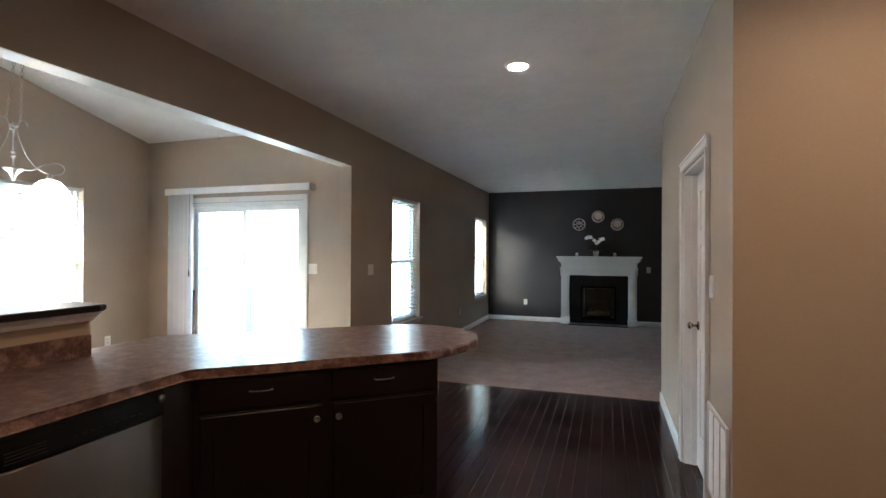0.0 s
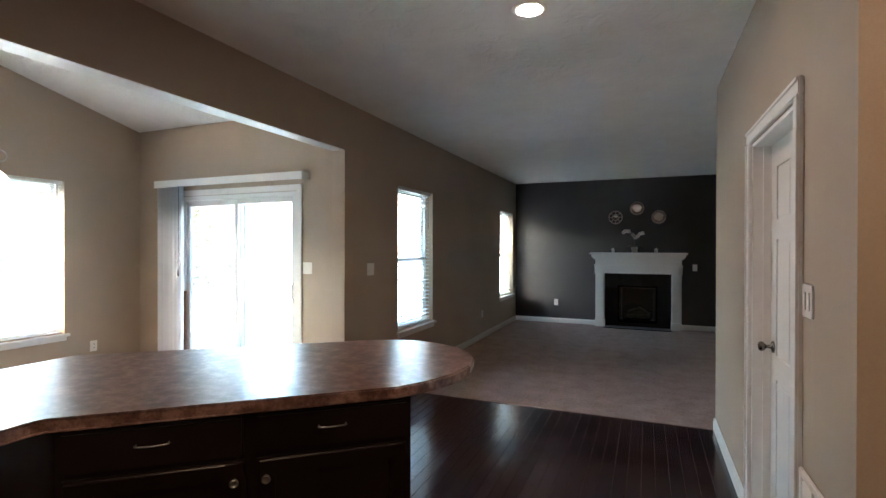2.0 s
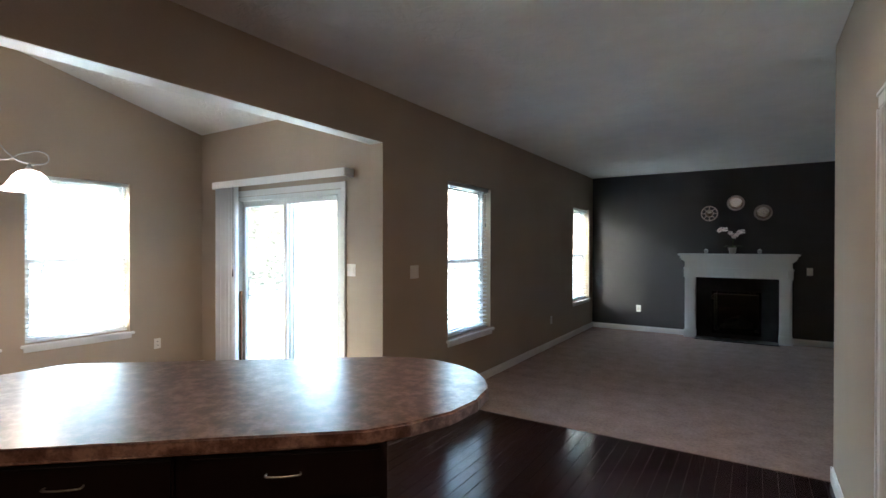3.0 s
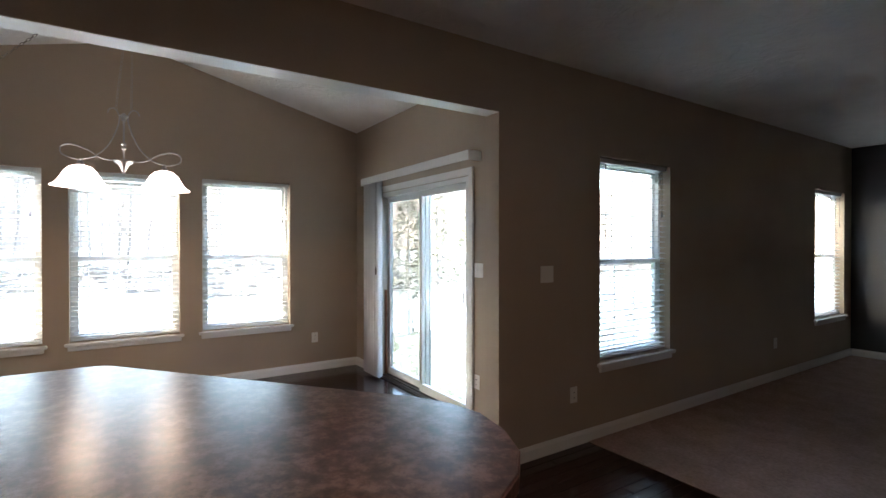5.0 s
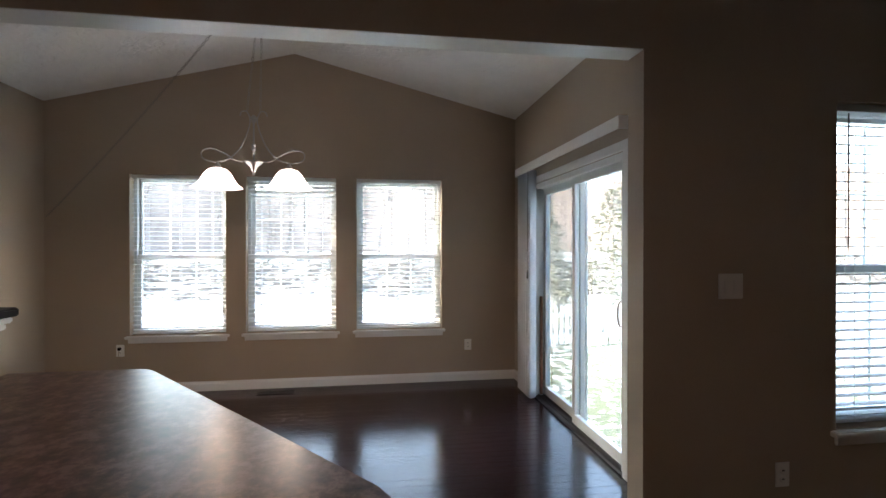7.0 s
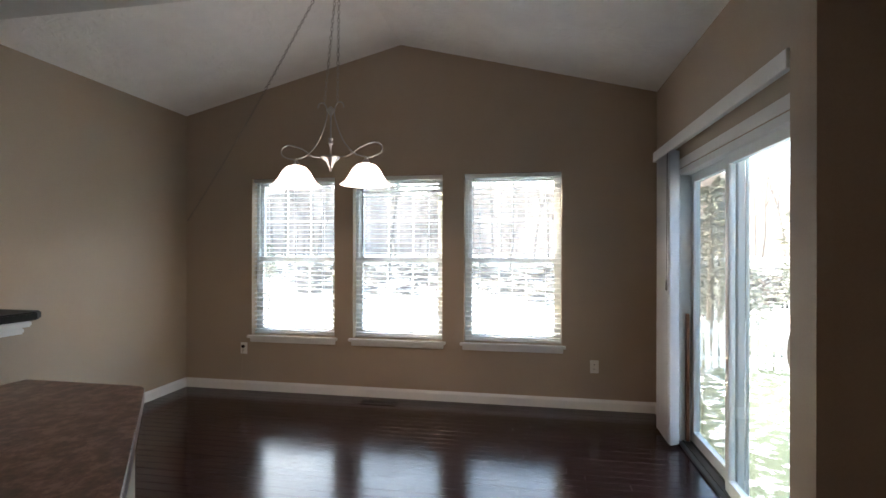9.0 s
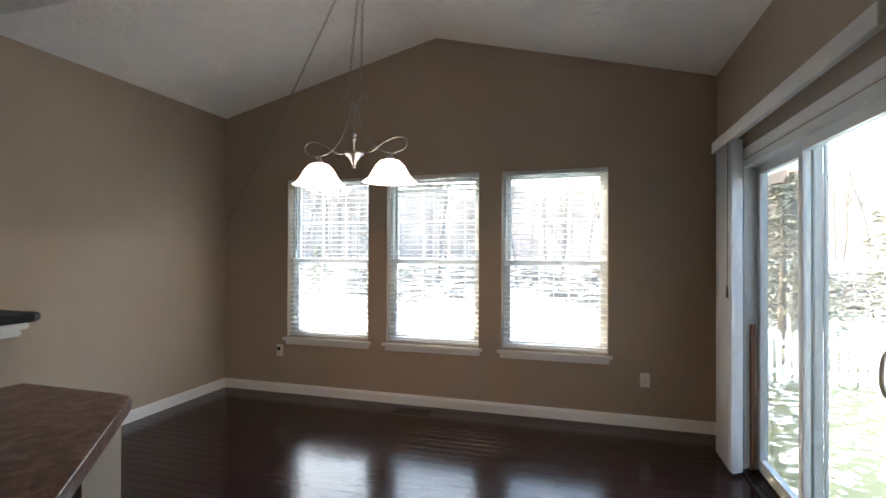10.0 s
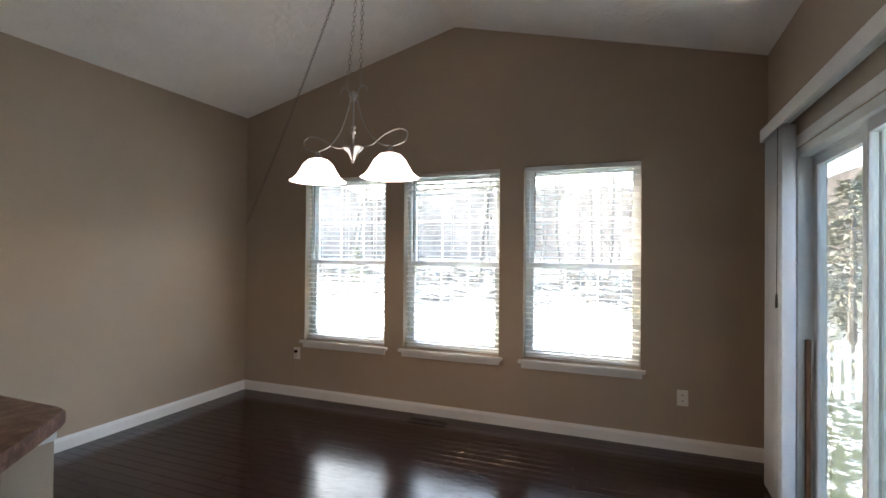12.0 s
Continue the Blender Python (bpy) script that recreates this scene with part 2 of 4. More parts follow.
# ---- building helpers ----
def box(bm, x0, x1, y0, y1, z0, z1, bevel=0.0):
    vs = [bm.verts.new((x, y, z)) for x in (x0, x1) for y in (y0, y1) for z in (z0, z1)]
    q = [(0, 1, 3, 2), (4, 6, 7, 5), (0, 4, 5, 1), (2, 3, 7, 6), (0, 2, 6, 4), (1, 5, 7, 3)]
    fs = [bm.faces.new([vs[i] for i in f]) for f in q]
    if bevel:
        es = list({e for f in fs for e in f.edges})
        bmesh.ops.bevel(bm, geom=es, offset=bevel, segments=2, affect="EDGES", clamp_overlap=True)
    return vs


def prism(bm, pts, z0, z1, bevel=0.0):
    """An upright prism over the plan pts (counter-clockwise)."""
    lo, hi = [bm.verts.new((x, y, z0)) for x, y in pts], [bm.verts.new((x, y, z1)) for x, y in pts]
    fs = [bm.faces.new(lo[::-1]), bm.faces.new(hi)]
    k = len(pts)
    fs += [bm.faces.new((lo[i], lo[(i + 1) % k], hi[(i + 1) % k], hi[i])) for i in range(k)]
    if bevel:
        es = [e for e in fs[1].edges] + [e for e in fs[0].edges]
        bmesh.ops.bevel(bm, geom=es, offset=bevel, segments=3, affect="EDGES", clamp_overlap=True)


def lathe(bm, profile, n=24, c=(0, 0)):
    """A solid turned about z; profile: (radius, z) from bottom to top."""
    rings = []
    for r, z in profile:
        rings.append([bm.verts.new((c[0] + r * math.cos(2 * math.pi * i / n), c[1] + r * math.sin(2 * math.pi * i / n), z)) for i in range(n)])
    for a, b in zip(rings, rings[1:]):
        for i in range(n):
            bm.faces.new((a[i], a[(i + 1) % n], b[(i + 1) % n], b[i]))
    bm.faces.new(rings[0][::-1]), bm.faces.new(rings[-1])


def tube(bm, pts, r, n=8, r_end=None):
    """A round bar along pts."""
    pts = [Vector(p) for p in pts]
    r_end = r if r_end is None else r_end
    rings, side = [], None
    for i, p in enumerate(pts):
        d = (pts[min(i + 1, len(pts) - 1)] - pts[max(i - 1, 0)]).normalized()
        if side is None:
            side = d.orthogonal().normalized()
        side = (side - d * side.dot(d)).normalized()
        up = d.cross(side)
        rr = r + (r_end - r) * i / (len(pts) - 1)
        rings.append([bm.verts.new(p + (side * math.cos(2 * math.pi * k / n) + up * math.sin(2 * math.pi * k / n)) * rr) for k in range(n)])
    for a, b in zip(rings, rings[1:]):
        for i in range(n):
            bm.faces.new((a[i], a[(i + 1) % n], b[(i + 1) % n], b[i]))
    bm.faces.new(rings[0][::-1]), bm.faces.new(rings[-1])


def smooth_path(pts, steps=6):
    """A curve through pts."""
    pts = [Vector(p) for p in pts]
    out = []
    for i in range(len(pts) - 1):
        a, b = pts[i], pts[i + 1]
        p, q = pts[max(i - 1, 0)], pts[min(i + 2, len(pts) - 1)]
        for k in range(steps):
            t = k / steps
            out.append(0.5 * ((2 * a) + (b - p) * t + (2 * p - 5 * a + 4 * b - q) * t * t + (3 * a - p - 3 * b + q) * t ** 3))
    return out + [pts[-1]]


def mesh_of(name, bm, mat, smooth=False):
    bmesh.ops.recalc_face_normals(bm, faces=bm.faces)
    me = bpy.data.meshes.new(name)
    bm.to_mesh(me)
    bm.free()
    me.materials.append(mat)
    if smooth:
        me.polygons.foreach_set("use_smooth", [True] * len(me.polygons))
    return me


def part(name, bm, mat, parent=None, label="", smooth=False, at=None):
    ob = new(name, mesh_of(name, bm, mat, smooth))
    ob.parent = parent
    if at is not None:
        ob.matrix_basis = at
    if label:
        tagged(ob, label)
    return ob


def thing(name, m, label, category, group="", kind=""):
    ob = new(name)
    ob.empty_display_size = 0.1
    ob.matrix_basis = m
    return tagged(ob, label, category, group, kind)


def block(x0, x1, y0, y1, z0, z1, bevel=0.0):
    bm = bmesh.new()
    box(bm, x0, x1, y0, y1, z0, z1, bevel)
    return bm


def structure(name, bm, mat, label, category, smooth=False):
    return tagged(part(name, bm, mat, None, "", smooth), label, category, kind="structure")


def wall_plate(u0, u1, z0, z1, thick, holes, place):
    """A wall with holes (u0, u1, z0, z1), as one closed mesh. place(u, d, z) gives the point d metres behind the face."""
    bm = bmesh.new()
    us = sorted({u0, u1, *[h[0] for h in holes], *[h[1] for h in holes]})
    zs = sorted({z0, z1, *[h[2] for h in holes], *[h[3] for h in holes]})
    def solid(i, j):
        if not (0 <= i < len(us) - 1 and 0 <= j < len(zs) - 1):
            return False
        u, z = (us[i] + us[i + 1]) / 2, (zs[j] + zs[j + 1]) / 2
        return not any(h[0] < u < h[1] and h[2] < z < h[3] for h in holes)
    v = {}
    def vert(i, j, d):
        if (i, j, d) not in v:
            v[i, j, d] = bm.verts.new(place(us[i], d, zs[j]))
        return v[i, j, d]
    for i in range(len(us) - 1):
        for j in range(len(zs) - 1):
            if not solid(i, j):
                continue
            for d in (0.0, thick):
                bm.faces.new([vert(i, j, d), vert(i + 1, j, d), vert(i + 1, j + 1, d), vert(i, j + 1, d)])
            for ok, a, b in ((solid(i - 1, j), (i, j), (i, j + 1)), (solid(i + 1, j), (i + 1, j), (i + 1, j + 1)),
                             (solid(i, j - 1), (i, j), (i + 1, j)), (solid(i, j + 1), (i, j + 1), (i + 1, j + 1))):
                if not ok:
                    bm.faces.new([vert(*a, 0.0), vert(*b, 0.0), vert(*b, thick), vert(*a, thick)])
    return bm


# ---- the plan ----
XL = -2.44                      # face of the long wall
XN = -5.57                      # face of the nook's window wall
YF = 12.47                      # face of the fireplace wall
YS, YW = 6.81, 2.18             # nook: sliding door wall, far wall
XR, YR0, YR1 = 0.508, 4.46, 7.31 # closet wall
XE, YB, YL = 3.2, -1.6, 7.30    # east wall, back wall, start of the carpet
BEAM, YO = 2.318, 6.45           # opening to the nook
EAVE, RIDGE, YRIDGE = 2.82, 3.40, 4.49
NOOK_WINDOWS = [(2.93, 3.82), (4.01, 4.90), (5.105, 6.00)]
LONG_WINDOWS = [(7.44, 8.35), (11.33, 12.23)]
WZ0, WZ1N, WZ1L = 0.565, 2.145, 2.13
DX0, DX1, DZ = -4.93, -3.245, 2.03   # sliding door opening
CY0, CY1, CZ = 5.005, 5.857, 2.012   # closet door opening
T = 0.15
TL = 0.132                      # long wall

# floors
bm = block(XL, XE, YB, YF, -0.20, -0.0035)
box(bm, XN, XL, YW, YS, -0.20, -0.0035)
structure("floor_base", bm, GAP, "subfloor, pale in the joints for the glint of the board edges", "floor")
bm = bmesh.new()
box(bm, XL, XE, YL, YF, -0.003, 0.006)
structure("carpet_floor", bm, CARPET, "taupe cut-pile wall-to-wall carpet in the living room", "carpet")

# walls
structure("wall_long", wall_plate(YB, YF, 0.0, H, TL, [(YW, YO, 0.0, BEAM)] + [(a, b, WZ0, WZ1L) for a, b in LONG_WINDOWS],
          lambda u, d, z: (XL - d, u, z)), BEIGE, "beige painted wall with a wide opening to the breakfast nook", "wall")
bm = wall_plate(YW, YS, H, RIDGE + 0.1, TL, [], lambda u, d, z: (XL - d, u, z))
structure("wall_above_opening", bm, BEIGE, "beige painted gable above the opening", "wall")
structure("wall_accent", wall_plate(XL, XE, 0.0, H, T, [(-0.46, 0.13, 0.10, 0.72)], lambda u, d, z: (u, YF + d, z)), ACCENT,
          "charcoal painted accent wall behind the fireplace", "wall")
structure("wall_sliding_door", wall_plate(XN, XL - TL, 0.0, EAVE + 0.1, T, [(DX0, DX1, 0.0, DZ)], lambda u, d, z: (u, YS + d, z)), BEIGE,
          "beige painted nook wall around the sliding door", "wall")
structure("soffit", block(XL - TL + 0.001, XL - 0.001, YW + 0.001, YO - 0.001, BEAM - 0.004, BEAM - 0.0005), WHITE, "white painted underside of the opening", "soffit")
structure("wall_nook_windows", wall_plate(YW, YS, 0.0, RIDGE + 0.1, T, [(a, b, WZ0, WZ1N) for a, b in NOOK_WINDOWS],
          lambda u, d, z: (XN - d, u, z)), BEIGE, "beige painted gable wall with three windows", "wall")
structure("wall_nook_far", wall_plate(XN, XL, 0.0, EAVE + 0.1, T, [], lambda u, d, z: (u, YW - d, z)), BEIGE, "beige painted side wall of the nook", "wall")
structure("wall_closet", wall_plate(YR0, YR1, 0.0, H, 0.12, [(CY0, CY1, 0.0, CZ)], lambda u, d, z: (XR + d, u, z)), BEIGE,
          "beige painted wall with a closet door", "wall")
structure("wall_closet_near", wall_plate(XR + 0.12, XE, 0.0, H, 0.12, [], lambda u, d, z: (u, YR0 + d, z)), BEIGE, "beige painted wall facing the kitchen", "wall")
structure("wall_closet_far", wall_plate(XR + 0.12, XE, 0.0, H, 0.12, [], lambda u, d, z: (u, YR1 - d, z)), BEIGE, "beige painted wall facing the living room", "wall")
structure("wall_east", wall_plate(YB, YF, 0.0, H, T, [], lambda u, d, z: (XE + d, u, z)), BEIGE, "beige painted east wall", "wall")
structure("wall_south", wall_plate(XL, XE, 0.0, H, T, [], lambda u, d, z: (u, YB - d, z)), BEIGE, "beige painted kitchen wall", "wall")

# ceilings
bm = bmesh.new()
box(bm, XL - T, XE + T, YB - T, YF + T, H, H + 0.15)
structure("ceiling", bm, CEILING, "white ceiling with a knockdown texture", "ceiling")
bm = bmesh.new()
prof = [(YW - T, EAVE - T * 0.25), (YRIDGE, RIDGE), (YS + T, EAVE - T * 0.25)]
vs = [[bm.verts.new((x, y, z + dz)) for x in (XN - T, XL)] for dz in (0, 0.12) for y, z in prof]
for a in (0, 3):
    for i in (0, 1):
        bm.faces.new((vs[a + i][0], vs[a + i][1], vs[a + i + 1][1], vs[a + i + 1][0]))
for i in (0, 1):
    for s in (0, 1):
        bm.faces.new((vs[i][s], vs[i + 1][s], vs[i + 4][s], vs[i + 3][s]))
for i in (0, 2):
    bm.faces.new((vs[i][0], vs[i][1], vs[i + 3][1], vs[i + 3][0]))
structure("ceiling_vault", bm, CEILING, "white vaulted ceiling of the breakfast nook", "ceiling")


# baseboards: a moulded strip along a wall
def baseboard(a, b, normal, name="baseboard"):
    bm = bmesh.new()
    a, b, nrm = Vector((*a, 0)), Vector((*b, 0)), Vector((*normal, 0))
    prof = [(0.0, 0.0), (0.014, 0.0), (0.014, 0.070), (0.010, 0.080), (0.007, 0.088), (0.005, 0.095), (0.0, 0.095)]
    rows = [[bm.verts.new(p + nrm * d + Vector((0, 0, z))) for d, z in prof] for p in (a, b)]
    k = len(prof)
    for i in range(k):
        bm.faces.new((rows[0][i], rows[0][(i + 1) % k], rows[1][(i + 1) % k], rows[1][i]))
    bm.faces.new(rows[0][::-1]), bm.faces.new(rows[1])
    return structure(name, bm, WHITE, "white painted baseboard", "baseboard")


baseboard((XL, YO - 0.014), (XL, YF), (1, 0))
baseboard((XL - TL - 0.014, YO), (XL, YO), (0, -1))
baseboard((XL - TL, YO), (XL - TL, YS), (-1, 0))
baseboard((XL + 0.014, YF), (-0.885, YF), (0, -1))
baseboard((0.565, YF), (XE, YF), (0, -1))
baseboard((XN, YW), (XN, YS), (1, 0))
baseboard((XN + 0.014, YS), (DX0 - 0.06, YS), (0, -1))
baseboard((DX1 + 0.06, YS), (XL - TL - 0.014, YS), (0, -1))
baseboard((XN + 0.014, YW), (XL - T, YW), (0, 1))
baseboard((XR, YR0), (XR, CY0 - 0.065), (-1, 0))
baseboard((XR, CY1 + 0.065), (XR, YR1), (-1, 0))
baseboard((XR - 0.014, YR0), (XE, YR0), (0, -1))
baseboard((XR - 0.014, YR1), (XE, YR1), (0, 1))


# ---- windows ----
def ring(bm, w, z0, z1, y0, y1, t, tb=None, x0=0.0):
    tb = t if tb is None else tb
    box(bm, x0, x0 + t, y0, y1, z0, z1), box(bm, x0 + w - t, x0 + w, y0, y1, z0, z1)
    box(bm, x0 + t, x0 + w - t, y0, y1, z0, z0 + tb), box(bm, x0 + t, x0 + w - t, y0, y1, z1 - t, z1)


def window(place, w, h, number, label):
    """Local x along the wall, y outwards, z up from the opening's bottom."""
    win = thing("window_%d" % number, place, label, "window", kind="structure")
    bm = bmesh.new()
    ring(bm, w, 0, h, 0.095, 0.160, 0.028)
    part("window_frame", bm, VINYL, win, "white vinyl window frame")
    mid = h * 0.485
    for nm, z0, z1, y0 in (("lower_sash", 0.028, mid + 0.02, 0.100), ("upper_sash", mid - 0.02, h - 0.028, 0.128)):
        bm = bmesh.new()
        ring(bm, w - 0.056, z0, z1, y0, y0 + 0.028, 0.036, x0=0.028)
        sash = part(nm, bm, VINYL, win)
        bm = bmesh.new()
        gx0, gx1, gz0, gz1 = 0.064, w - 0.064, z0 + 0.036, z1 - 0.036
        for k in (1, 2):
            x = gx0 + (gx1 - gx0) * k / 3
            box(bm, x - 0.006, x + 0.006, y0 + 0.016, y0 + 0.022, gz0, gz1)
        z = (gz0 + gz1) / 2
        box(bm, gx0, gx1, y0 + 0.0165, y0 + 0.0215, z - 0.006, z + 0.006)
        part("muntin_grid", bm, GRID, sash, "thin white window grid")
        pane = part("pane", block(gx0 - 0.004, gx1 + 0.004, y0 + 0.010, y0 + 0.014, gz0 - 0.004, gz1 + 0.004), GLASS, sash)
        pane.visible_shadow = False
    bm = bmesh.new()
    box(bm, w * 0.5 - 0.03, w * 0.5 + 0.03, 0.090, 0.102, mid + 0.015, mid + 0.028, 0.003)
    part("sash_lock", bm, VINYL, win)
    bm = bmesh.new()
    box(bm, -0.035, w + 0.035, -0.040, 0.0, -0.030, -0.002, 0.005)
    box(bm, 0.001, w - 0.001, -0.002, 0.094, -0.024, -0.002)
    part("window_sill", bm, WHITE, win, "white painted wooden window stool")
    bm = bmesh.new()
    box(bm, -0.012, w + 0.012, -0.018, 0.0, -0.072, -0.030, 0.005)
    part("apron", bm, WHITE, win)
    return win


def blind(place, w, h, label, tilt=4.0, odd=()):
    """A two-inch slatted blind, let down, slats open."""
    bl = thing("window_blind", place, label, "blind", "blinds at the windows")
    part("headrail", block(0.006, w - 0.006, 0.004, 0.052, h - 0.034, h - 0.002, 0.003), VINYL, bl)
    part("valance", block(0.004, w - 0.004, -0.006, 0.002, h - 0.038, h - 0.001, 0.003), SLAT, bl)
    bm = bmesh.new()
    sec = [(-0.024, -0.0012), (0, 0.0022), (0.024, -0.0012), (0.024, 0.0014), (0, 0.0048), (-0.024, 0.0014)]
    rows = [[bm.verts.new((x, y, z)) for y, z in sec] for x in (0.010, w - 0.010)]
    for i in range(6):
        bm.faces.new((rows[0][i], rows[0][(i + 1) % 6], rows[1][(i + 1) % 6], rows[1][i]))
    bm.faces.new(rows[0][::-1]), bm.faces.new(rows[1])
    me = mesh_of("slat", bm, SLAT)
    count = int((h - 0.08) / 0.0445)
    for k in range(count):
        z = 0.050 + k * (h - 0.105) / (count - 1)
        s = new("slat", me)
        s.parent = bl
        extra = dict(odd).get(count - 1 - k, 0)
        s.matrix_basis = pose(0, 0.028, z, tilt + random.uniform(-1.5, 1.5) + extra, random.uniform(-0.15, 0.15), 0)
    part("bottom_rail", block(0.010, w - 0.010, 0.004, 0.052, 0.012, 0.028, 0.003), SLAT, bl)
    me = mesh_of("ladder_cord", block(-0.0012, 0.0012, -0.0006, 0.0006, 0.02, h - 0.05), SLAT)
    for f in (0.16, 0.5, 0.84):
        for y in (0.003, 0.053):
            s = new("ladder_cord", me)
            s.parent = bl
            s.matrix_basis = pose(w * f, y, 0)
    bm = bmesh.new()
    tube(bm, [(w * 0.10, -0.012, h - 0.05), (w * 0.10, -0.014, h * 0.55)], 0.004, 6)
    # dark metal paints in the wand's silhouette against the bright window
    part("tilt_wand", bm, BRONZE, bl, "thin tilt wand, coloured dark for its backlit silhouette")
    bm = bmesh.new()
    tube(bm, [(w * 0.90, -0.010, h - 0.05), (w * 0.90, -0.012, h * 0.74)], 0.0015, 5)
    tube(bm, [(w * 0.92, -0.010, h - 0.05), (w * 0.92, -0.012, h * 0.74)], 0.0015, 5)
    lathe(bm, [(0.003, h * 0.72), (0.007, h * 0.725), (0.006, h * 0.74), (0.002, h * 0.75)], 8, (w * 0.91, -0.012))
    part("lift_cord", bm, BRONZE, bl, "dark pull cord with a tassel")
    return bl


LOOKS = ["white double-hung window by the nook's inner corner", "white double-hung window, the middle one of three", "white double-hung window next to the sliding door corner"]
for i, (a, b) in enumerate(NOOK_WINDOWS):
    m = pose(XN, a, WZ0, 0, 0, 90)
    window(m, b - a, WZ1N - WZ0, i + 1, LOOKS[i])
    blind(pose(XN - 0.030, a, WZ0, 0, 0, 90), b - a, WZ1N - WZ0, "white two-inch slatted blind lowered in a nook window" + (", top slats askew" if i == 1 else ""),
          odd=((0, 38), (1, 30), (2, 34), (3, 22)) if i == 1 else ())
for i, (a, b) in enumerate(LONG_WINDOWS):
    m = pose(XL, a, WZ0, 0, 0, 90)
    window(m, b - a, WZ1L - WZ0, i + 4, ("white double-hung window near the nook opening", "white double-hung window near the fireplace wall")[i])
    blind(pose(XL - 0.036, a, WZ0, 0, 0, 90), b - a, WZ1L - WZ0, "white two-inch slatted blind lowered in a living room window")


# ---- sliding door ----
def sliding_door():
    w, h = DX1 - DX0, DZ
    d = thing("door_1", pose(DX0, YS, 0), "closed white vinyl sliding glass door to the snowy yard", "sliding door", kind="structure")
    bm = bmesh.new()
    box(bm, -0.062, 0.004, -0.018, 0.0, 0, h + 0.004, 0.004), box(bm, w - 0.004, w + 0.062, -0.018, 0.0, 0, h + 0.004, 0.004)
    box(bm, -0.062, w + 0.062, -0.018, 0.0, h + 0.004, h + 0.066, 0.004)
    part("casing", bm, WHITE, d, "white painted door casing")
    bm = bmesh.new()
    box(bm, 0.0, 0.045, 0.0, 0.13, 0.02, h - 0.001), box(bm, w - 0.045, w, 0.0, 0.13, 0.02, h - 0.001)
    box(bm, 0.045, w - 0.045, 0.0, 0.13, h - 0.045, h - 0.001)
    box(bm, 0.045, w - 0.045, 0.066, 0.073, h - 0.058, h - 0.045)
    part("door_frame", bm, VINYL, d, "white vinyl door frame")
    bm = bmesh.new()
    box(bm, 0, w, -0.010, 0.14, 0.0, 0.022, 0.003)
    for y in (0.018, 0.070, 0.118):
        box(bm, 0.045, w - 0.045, y, y + 0.006, 0.020, 0.034)
    part("track", bm, BRONZE, d, "dark metal door track")
    half = w / 2
    for nm, x0, x1, y0 in (("fixed_panel", 0.045, half + 0.024, 0.076), ("sliding_panel", half - 0.024, w - 0.045, 0.026)):
        bm = bmesh.new()
        z0, z1, t = 0.036, h - 0.047, 0.050
        box(bm, x0, x0 + t, y0, y0 + 0.038, z0, z1, 0.004), box(bm, x1 - t, x1, y0, y0 + 0.038, z0, z1, 0.004)
        box(bm, x0 + t, x1 - t, y0, y0 + 0.038, z0, z0 + 0.075), box(bm, x0 + t, x1 - t, y0, y0 + 0.038, z1 - 0.056, z1)
        p = part(nm, bm, VINYL, d)
        g = part("pane", block(x0 + t - 0.006, x1 - t + 0.006, y0 + 0.016, y0 + 0.022, z0 + 0.069, z1 - 0.050), GLASS, p)
        g.visible_shadow = False
        if nm == "sliding_panel":
            bm = bmesh.new()
            hx = x1 - 0.018
            tube(bm, smooth_path([(hx, y0, 0.93), (hx, y0 - 0.032, 0.942), (hx - 0.002, y0 - 0.042, 1.0), (hx, y0 - 0.032, 1.078), (hx, y0, 1.09)]), 0.008, 8)
            box(bm, hx - 0.018, hx + 0.018, y0 - 0.005, y0, 0.90, 1.12, 0.002)
            part("door_handle", bm, VINYL, p, "white D-shaped pull handle", True)
    bm = bmesh.new()
    ring(bm, half - 0.01, 0.036, h - 0.058, 0.120, 0.132, 0.022, x0=0.045)
    sc = part("insect_screen", bm, VINYL, d, "white framed insect screen")
    part("mesh", block(0.066, half + 0.014, 0.1255, 0.1262, 0.056, h - 0.08), MESH, sc, "fine grey insect mesh")
    return d


sliding_door()

# vertical blind over the sliding door: valance and gathered vanes
vb = thing("vertical_blind", pose(-5.15, YS, 0), "white vertical blind, vanes gathered beside the sliding door", "vertical blind")
bm = bmesh.new()
box(bm, 0, 2.06, -0.13, -0.122, 2.128, 2.205, 0.002)
box(bm, 0, 0.008, -0.122, 0, 2.128, 2.205), box(bm, 2.052, 2.06, -0.122, 0, 2.128, 2.205)
part("valance", bm, WHITE, vb, "white valance board")
part("headrail", block(0.02, 2.03, -0.080, -0.045, 2.165, 2.20, 0.003), VINYL, vb)
part("valance_clip", block(1.95, 1.975, -0.122, 0, 2.19, 2.2), BRONZE, vb)
bm = bmesh.new()
sec = [(-0.044, 0.0), (-0.02, 0.004), (0.0, 0.005), (0.02, 0.004), (0.044, 0.0)]
rows = [[bm.verts.new((o + e, y, z)) for y, o in sec] for e in (0, 0.0012) for z in (0.03, 2.15)]
for i in range(4):
    bm.faces.new((rows[0][i], rows[0][i + 1], rows[1][i + 1], rows[1][i])), bm.faces.new((rows[2][i], rows[2][i + 1], rows[3][i + 1], rows[3][i]))
    bm.faces.new((rows[0][i], rows[0][i + 1], rows[2][i + 1], rows[2][i])), bm.faces.new((rows[1][i], rows[1][i + 1], rows[3][i + 1], rows[3][i]))
vane = mesh_of("vane", bm, VANE)
for k in range(17):
    s = new("vane", vane)
    s.parent = vb
    s.matrix_basis = pose(0.040 + 0.0205 * k, -0.066, 0, 0, 0, random.uniform(-12, 6) if k < 14 else (9, 20, 34)[k - 14])
bm = bmesh.new()
